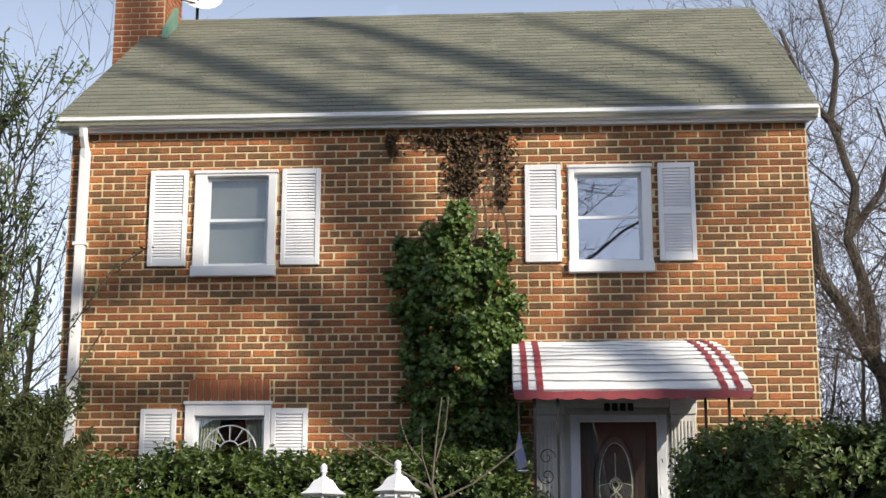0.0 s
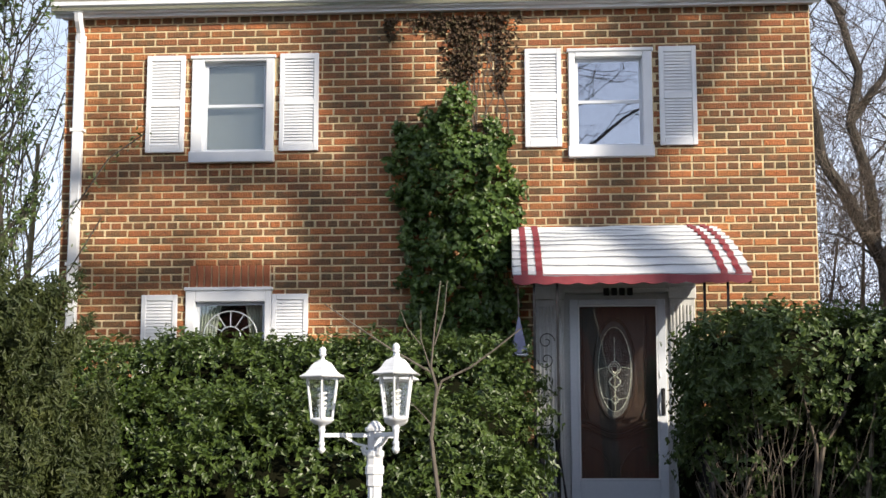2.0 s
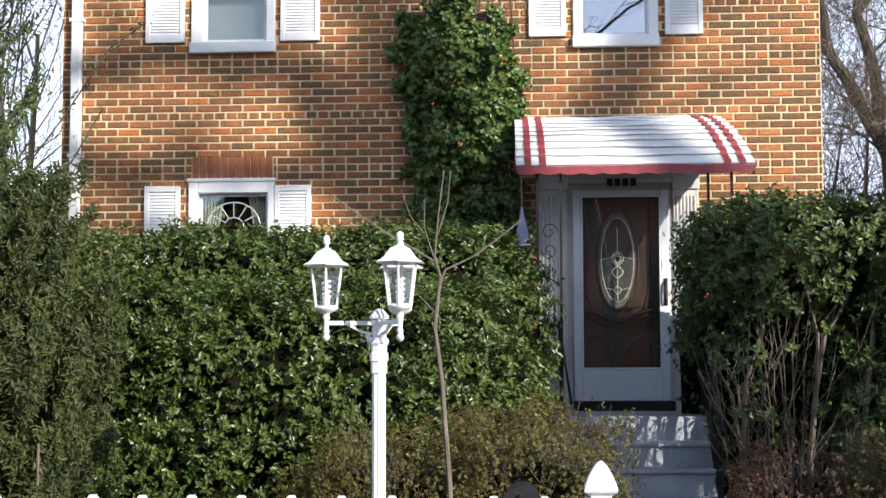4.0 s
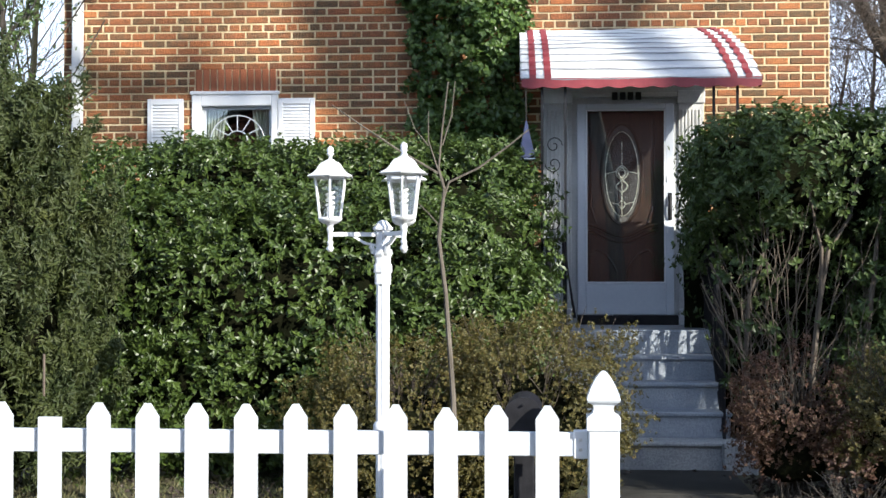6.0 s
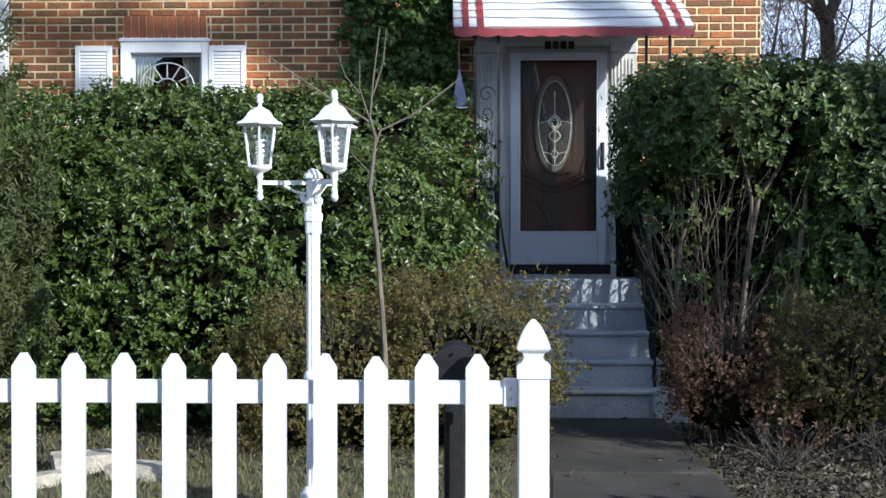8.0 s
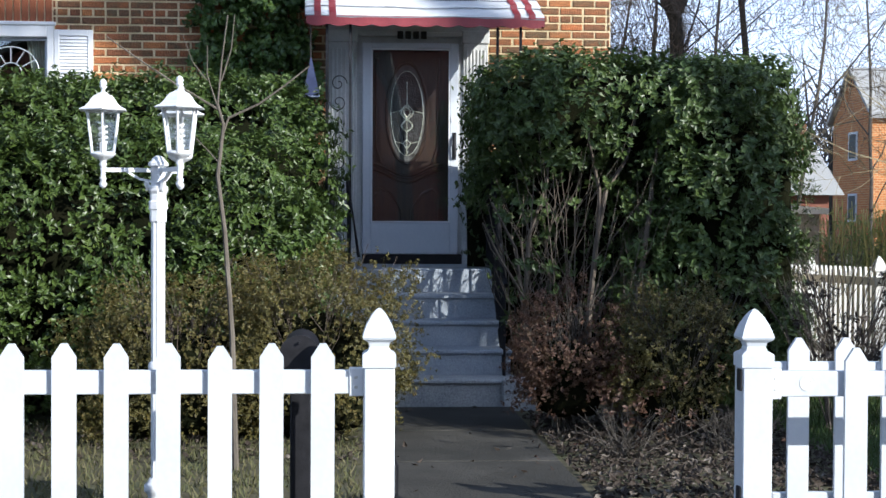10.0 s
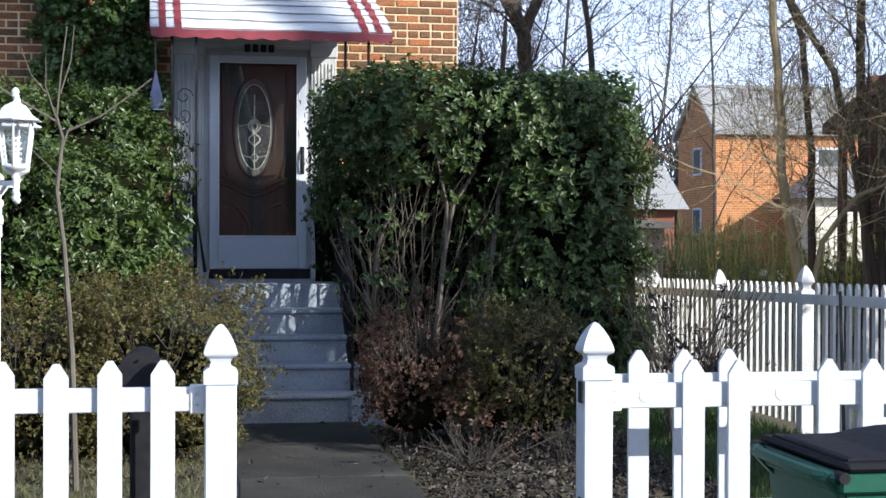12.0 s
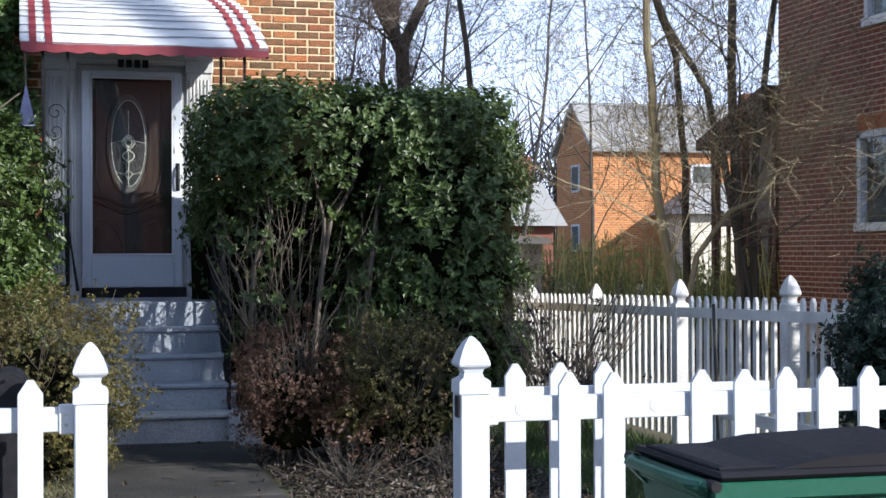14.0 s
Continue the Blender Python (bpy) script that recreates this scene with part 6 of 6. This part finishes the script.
for h in nwin:
    w = part("window", Geo().box(NX - 0.02, NX + 0.08, h[0], h[0] + 0.09, h[2], h[3]).box(NX - 0.02, NX + 0.08, h[1] - 0.09, h[1], h[2], h[3]).box(NX - 0.02, NX + 0.08, h[0], h[1], h[3] - 0.09, h[3]).box(NX - 0.02, NX + 0.08, (h[0] + h[1]) / 2 - 0.045, (h[0] + h[1]) / 2 + 0.045, h[2], h[3]), VINYL, nb, "white sliding window")
    part("sill", Geo().box(NX - 0.06, NX + 0.08, h[0] - 0.03, h[1] + 0.03, h[2] - 0.07, h[2] + 0.05, 0.01), WHITE, w)
    part("pane", Geo().box(NX + 0.04, NX + 0.046, h[0], h[1], h[2], h[3]), GLASS, w)
    part("blind", Geo().box(NX + 0.14, NX + 0.146, h[0] - 0.1, h[1] + 0.1, h[2] - 0.1, h[3] + 0.1), SHADE, w)
part("roof", Geo().prism([(NX - 0.4, NZ), (NX + 7.4, NZ), (NX + 3.5, NZ + 2.6)], "y", NY0 - 0.3, NY1 + 0.3), SHINGLE, nb)
pr = part("porch", Geo().box(NX - 0.05, NX + 3, NY1, NY1 + 2.3, 1.0, 1.22).box(NX - 0.05, NX + 0.05, NY1, NY1 + 2.3, 0.0, 1.0), BROWNWOOD, nb, "dark brown timber back porch")
part("porch_roof", Geo().prism([(NY1, 4.05), (NY1 + 2.4, 3.40), (NY1 + 2.4, 3.24), (NY1, 3.86)], "x", NX - 0.25, NX + 3), BROWNWOOD, pr)
for y in (NY1 + 0.12, NY1 + 1.2, NY1 + 2.25):
    part("post", Geo().box(NX - 0.03, NX + 0.09, y - 0.06, y + 0.06, 0.0, 3.95 - (y - NY1) * 0.29, 0.01), BROWNWOOD, pr)
part("railing", Geo().box(NX - 0.01, NX + 0.07, NY1, NY1 + 2.3, 2.0, 2.1), BROWNWOOD, pr)
for k in range(6):
    part("baluster", Geo().box(NX + 0.0, NX + 0.05, NY1 + 0.3 + k * 0.36, NY1 + 0.36 + k * 0.36, 1.2, 2.0), BROWNWOOD, pr)
part("screen_wall", Geo().box(NX + 0.4, NX + 0.45, NY1, NY1 + 2.3, 1.2, 3.4), BOARD, pr)

# far house with a sunlit front
fh = thing("far_house", (30.0, 52.0, 0.0), "distant red brick house with pale roof and white porch addition", "house")
FX, FY, FZ = 24.1, 48.0, 6.1
part("wall", Geo().box(FX, FX + 13, FY, FY + 5.0, -1, FZ).prism([(FY, FZ), (FY + 5.0, FZ), (FY + 2.5, FZ + 2.1)], "x", FX, FX + 0.3), FARWALL, fh, "sunlit orange-red brick wall")
part("roof", Geo().prism([(FY - 0.35, FZ - 0.10), (FY + 2.5, FZ + 2.15), (FY + 2.5, FZ + 2.33), (FY - 0.4, FZ + 0.06)], "x", FX - 0.2, FX + 13.2).prism([(FY + 5.35, FZ - 0.10), (FY + 5.4, FZ + 0.06), (FY + 2.5, FZ + 2.33), (FY + 2.5, FZ + 2.15)], "x", FX - 0.2, FX + 13.2), SHINGLE_LIGHT, fh)
part("chimney", Geo().box(FX + 8.3, FX + 9.0, FY + 2.2, FY + 2.9, FZ + 1.2, FZ + 2.9), BRICK_FAR, fh)
for z in (1.6, 4.3):
    for y in (FY + 2.3,):
        w = part("window", Geo().box(FX - 0.05, FX + 0.02, y - 0.55, y + 0.55, z, z + 1.25), VINYL, fh)
        part("pane", Geo().box(FX - 0.07, FX - 0.05, y - 0.42, y + 0.42, z + 0.1, z + 1.15), SHADE, w)
for x in (FX + 5.2, FX + 7.4):
    w = part("window", Geo().box(x - 0.6, x + 0.6, FY - 0.05, FY + 0.02, 4.2, 5.5), VINYL, fh)
    part("pane", Geo().box(x - 0.47, x + 0.47, FY - 0.07, FY - 0.05, 4.3, 5.4), SHADE, w)
ad = part("addition", Geo().box(FX + 3.3, FX + 9.5, FY - 3.0, FY, -1, 3.3), STUCCO, fh, "cream addition with hipped grey roof")
part("addition_roof", Geo().add([(FX + 2.6, FY - 3.6, 3.2), (FX + 10, FY - 3.6, 3.2), (FX + 10, FY, 3.2), (FX + 2.6, FY, 3.2), (FX + 4.8, FY, 4.7), (FX + 8.0, FY, 4.7)], [(0, 1, 5, 4), (0, 4, 3), (1, 2, 5), (3, 2, 1, 0), (2, 3, 4, 5)]), SHINGLE_LIGHT, ad)
# shed and garage beyond the fence
sh = thing("garden_shed", (7.9, 6.3, 0.1), "small weathered board shed beyond the fence", "shed")
part("wall", Geo().box(7.35, 8.05, 6.0, 7.0, 0.1, 1.75), BOARD, sh)
part("roof", Geo().prism([(7.25, 1.72), (8.15, 1.72), (8.15, 1.80), (7.25, 1.86)], "y", 5.9, 7.1), OLDWHITE, sh)
ga = thing("far_garage", (17.5, 38.0, 0.0), "distant brick garage with pale gabled roof", "garage")
part("wall", Geo().box(15.2, 18.9, 38.0, 43.0, -1, 2.6), BRICK_FAR, ga)
part("roof", Geo().prism([(37.5, 2.55), (40.5, 4.25), (43.5, 2.55)], "x", 14.8, 19.3), SHINGLE_LIGHT, ga)
part("chimney", Geo().box(18.0, 18.7, 40.0, 40.7, 3.6, 5.2), BRICK_FAR, ga)
# a far belt of winter woods
wood = Geo()
R3 = random.Random(4)
for k in range(900):
    x, y = R3.uniform(-45, 70), R3.uniform(62, 95)
    h = R3.uniform(6, 11)
    wood.tube([(x, y, 0), (x + R3.uniform(-0.6, 0.6), y, h * 0.6), (x + R3.uniform(-1.2, 1.2), y, h)], [0.16, 0.10, 0.02], 3, False)
    for _ in range(6):
        z = h * R3.uniform(0.35, 0.95)
        a = R3.uniform(0, 6.28)
        L = R3.uniform(1, 2.6)
        wood.tube([(x, y, z), (x + math.cos(a) * L, y + math.sin(a) * L, z + L * R3.uniform(0.5, 1.1))], [0.06, 0.02], 3, False)
tagged(part("far_woods", wood, BARK), "distant belt of leafless woods", "woods", kind="stuff")
tagged(part("far_bank", Geo().prism([(70, -1), (120, -1), (120, 4.0), (95, 3.2)], "x", -120, 160), TWIG), "low wooded rise in the distance", "hill", kind="structure")


# ---- bricks and shingles, piece by piece ----
def lay(rows, parent, material, y_face, axis, near, depth=0.03, cap=300, normal=-1):
    """Bricks of a wall: those in the near stretch are parts of their own on shared meshes, the rest one joined part."""
    meshes, rest, count = {}, Geo(), 0
    c = 0.004
    R = random.Random(5)
    for a, z, w in rows:
        key = round(w, 2)
        w = key if abs(key - w) < 0.006 else w
        if near(a, z) and count < cap:
            if key not in meshes:
                meshes[key] = mesh("brick", brick_geo(0, 0, 0, key, axis, c, depth, normal), material)
            ob = part("brick", meshes[key], None, parent)
            off = R.uniform(-0.002, 0.002)
            ob.location = (a, y_face + off, z) if axis == "x" else (y_face + off, a, z)
            count += 1
        else:
            off = R.uniform(-0.002, 0.002)
            bg_ = brick_geo(a, y_face + off, z, w, axis, c, depth, normal)
            rest.add(bg_.v, bg_.f)
    if rest.v:
        tagged(part("brickwork", rest, material, parent), kind="stuff")


def brick_geo(a, f, z, w, axis, c, depth, normal):
    """One brick: front face with chamfered edges and sides, open behind."""
    h = (COURSE - JOINT) / 2
    u = w / 2
    s = normal
    ring0 = [(-u, -h, 0.0), (u, -h, 0.0), (u, h, 0.0), (-u, h, 0.0)]
    ring1 = [(-u, -h, 0.004), (u, -h, 0.004), (u, h, 0.004), (-u, h, 0.004)]
    ring2 = [(-u + c, -h + c, 0.008), (u - c, -h + c, 0.008), (u - c, h - c, 0.008), (-u + c, h - c, 0.008)]
    vs = []
    for p, q, d in ring0 + ring1 + ring2:
        vs.append((a + p, f + s * d, z + q) if axis == "x" else (f + s * d, a + p, z + q))
    fs = [(8, 9, 10, 11)]
    for k in (0, 4):
        for i in range(4):
            fs.append((k + i, k + (i + 1) % 4, k + 4 + (i + 1) % 4, k + 4 + i))
    return Geo().add(vs, fs)


Rb = random.Random(3)
z_start = 3.48 - COURSE / 2 - 46 * COURSE
rows = brick_rows("x", 0, HX0, HX1, z_start, 6.05, openings, 0.03, BW, COURSE, JOINT, 3.48, Rb, "x")
rows = [(a + Rb.uniform(-0.003, 0.003), z + Rb.uniform(-0.0015, 0.0015), w) for a, z, w in rows if z > 0.25]
lay(rows, front, BRICK, -0.002, "x", lambda a, z: 2.6 < a and 2.9 < z < 4.7 or 0.9 < a < 1.6 and z < 3.4)
# soldier course over the lower window
me = mesh("soldier_brick", Geo().box(-0.0285, 0.0285, -0.016, 0.03, 3.378, 3.595, 0.004), BRICK_RED)
n = 11
for i in range(n):
    ob = part("soldier_brick", me, None, front)
    ob.location = (-1.793 + (i + 0.5) * 0.773 / n, 0, 0)

# chimney bricks
rows = brick_rows("x", 0, -3.54, -2.93, 7.4, 10.15, [], 0.03, 0.205, COURSE, JOINT, None, Rb, "x")
lay(rows, chim.children[0], BRICK_RED, 2.718, "x", lambda a, z: z > 8.0)
rows = brick_rows("y", 0, 2.72, 3.5, 8.2, 10.15, [], 0.03, 0.205, COURSE, JOINT, None, Rb, "y")
lay(rows, chim.children[0], BRICK_RED, -2.928, "y", lambda a, z: z > 8.0, cap=120, normal=1)

# neighbour's side wall
rows = brick_rows("y", 0, -0.6, NY1, 0.6, 7.9, nwin, 0.03, 0.2185, COURSE, JOINT, None, Rb, "y")
lay(rows, nwall, BRICK_FAR, NX + 0.002, "y", lambda a, z: a > 3.0 and 1.5 < z < 3.3)
me = mesh("soldier_brick", Geo().box(NX - 0.012, NX + 0.03, -0.03, 0.03, 3.19, 3.39, 0.004), BRICK_RED)
for i in range(36):
    ob = part("soldier_brick", me, None, nwall)
    ob.location = (0, nwin[0][0] + (i + 0.5) * 2.5 / 36, 0)

# roof shingles in courses on the front slope
slope = math.hypot(RY - EY, RZ - EZ)
ang = math.atan2(RZ - EZ, RY - EY)
EXPO, TAB = 0.145, 0.305
tab_mesh = {}
for w in (0.297,):
    tab_mesh[w] = mesh("shingle", Geo().add([(0, 0, 0.016), (w, 0, 0.016), (w, 0.16, 0.008), (0, 0.16, 0.008), (0, 0, 0.0), (w, 0, 0.0), (w, 0.16, 0.0), (0, 0.16, 0.0)], [(0, 1, 2, 3), (4, 5, 1, 0), (5, 6, 2, 1), (7, 4, 0, 3)]), SHINGLE)
rest, count = Geo(), 0
nrow = int(slope / EXPO)
X0, X1 = HX0 - 0.12, HX1 + 0.11
for j in range(nrow + 1):
    s = j * EXPO - 0.02
    y, z = EY + s * math.cos(ang), EZ - 0.03 + s * math.sin(ang)
    x = X0 - (0.0, 0.1525, 0.075)[j % 3] + Rb.uniform(-0.01, 0.01)
    while x < X1 - 0.03:
        a, b = max(x, X0), min(x + 0.297, X1)
        lift = Rb.uniform(0.0, 0.004)
        if a == x and b == x + 0.297 and j < 12 and count < 280:
            ob = part("shingle", tab_mesh[0.297], None, roof)
            ob.matrix_basis = pose(x, y, z + lift, math.degrees(ang), 0, 0)
            count += 1
        elif b - a > 0.03:
            m = pose(a, y, z + lift, math.degrees(ang), 0, 0)
            w = b - a
            vs = [m @ Vector(p) for p in ((0, 0, 0.016), (w, 0, 0.016), (w, 0.16, 0.008), (0, 0.16, 0.008), (0, 0, 0.0), (w, 0, 0.0), (w, 0.16, 0.0), (0, 0.16, 0.0))]
            rest.add(vs, [(0, 1, 2, 3), (4, 5, 1, 0), (5, 6, 2, 1), (7, 4, 0, 3)])
        x += TAB
tagged(part("shingle_field", rest, SHINGLE, roof), kind="stuff")
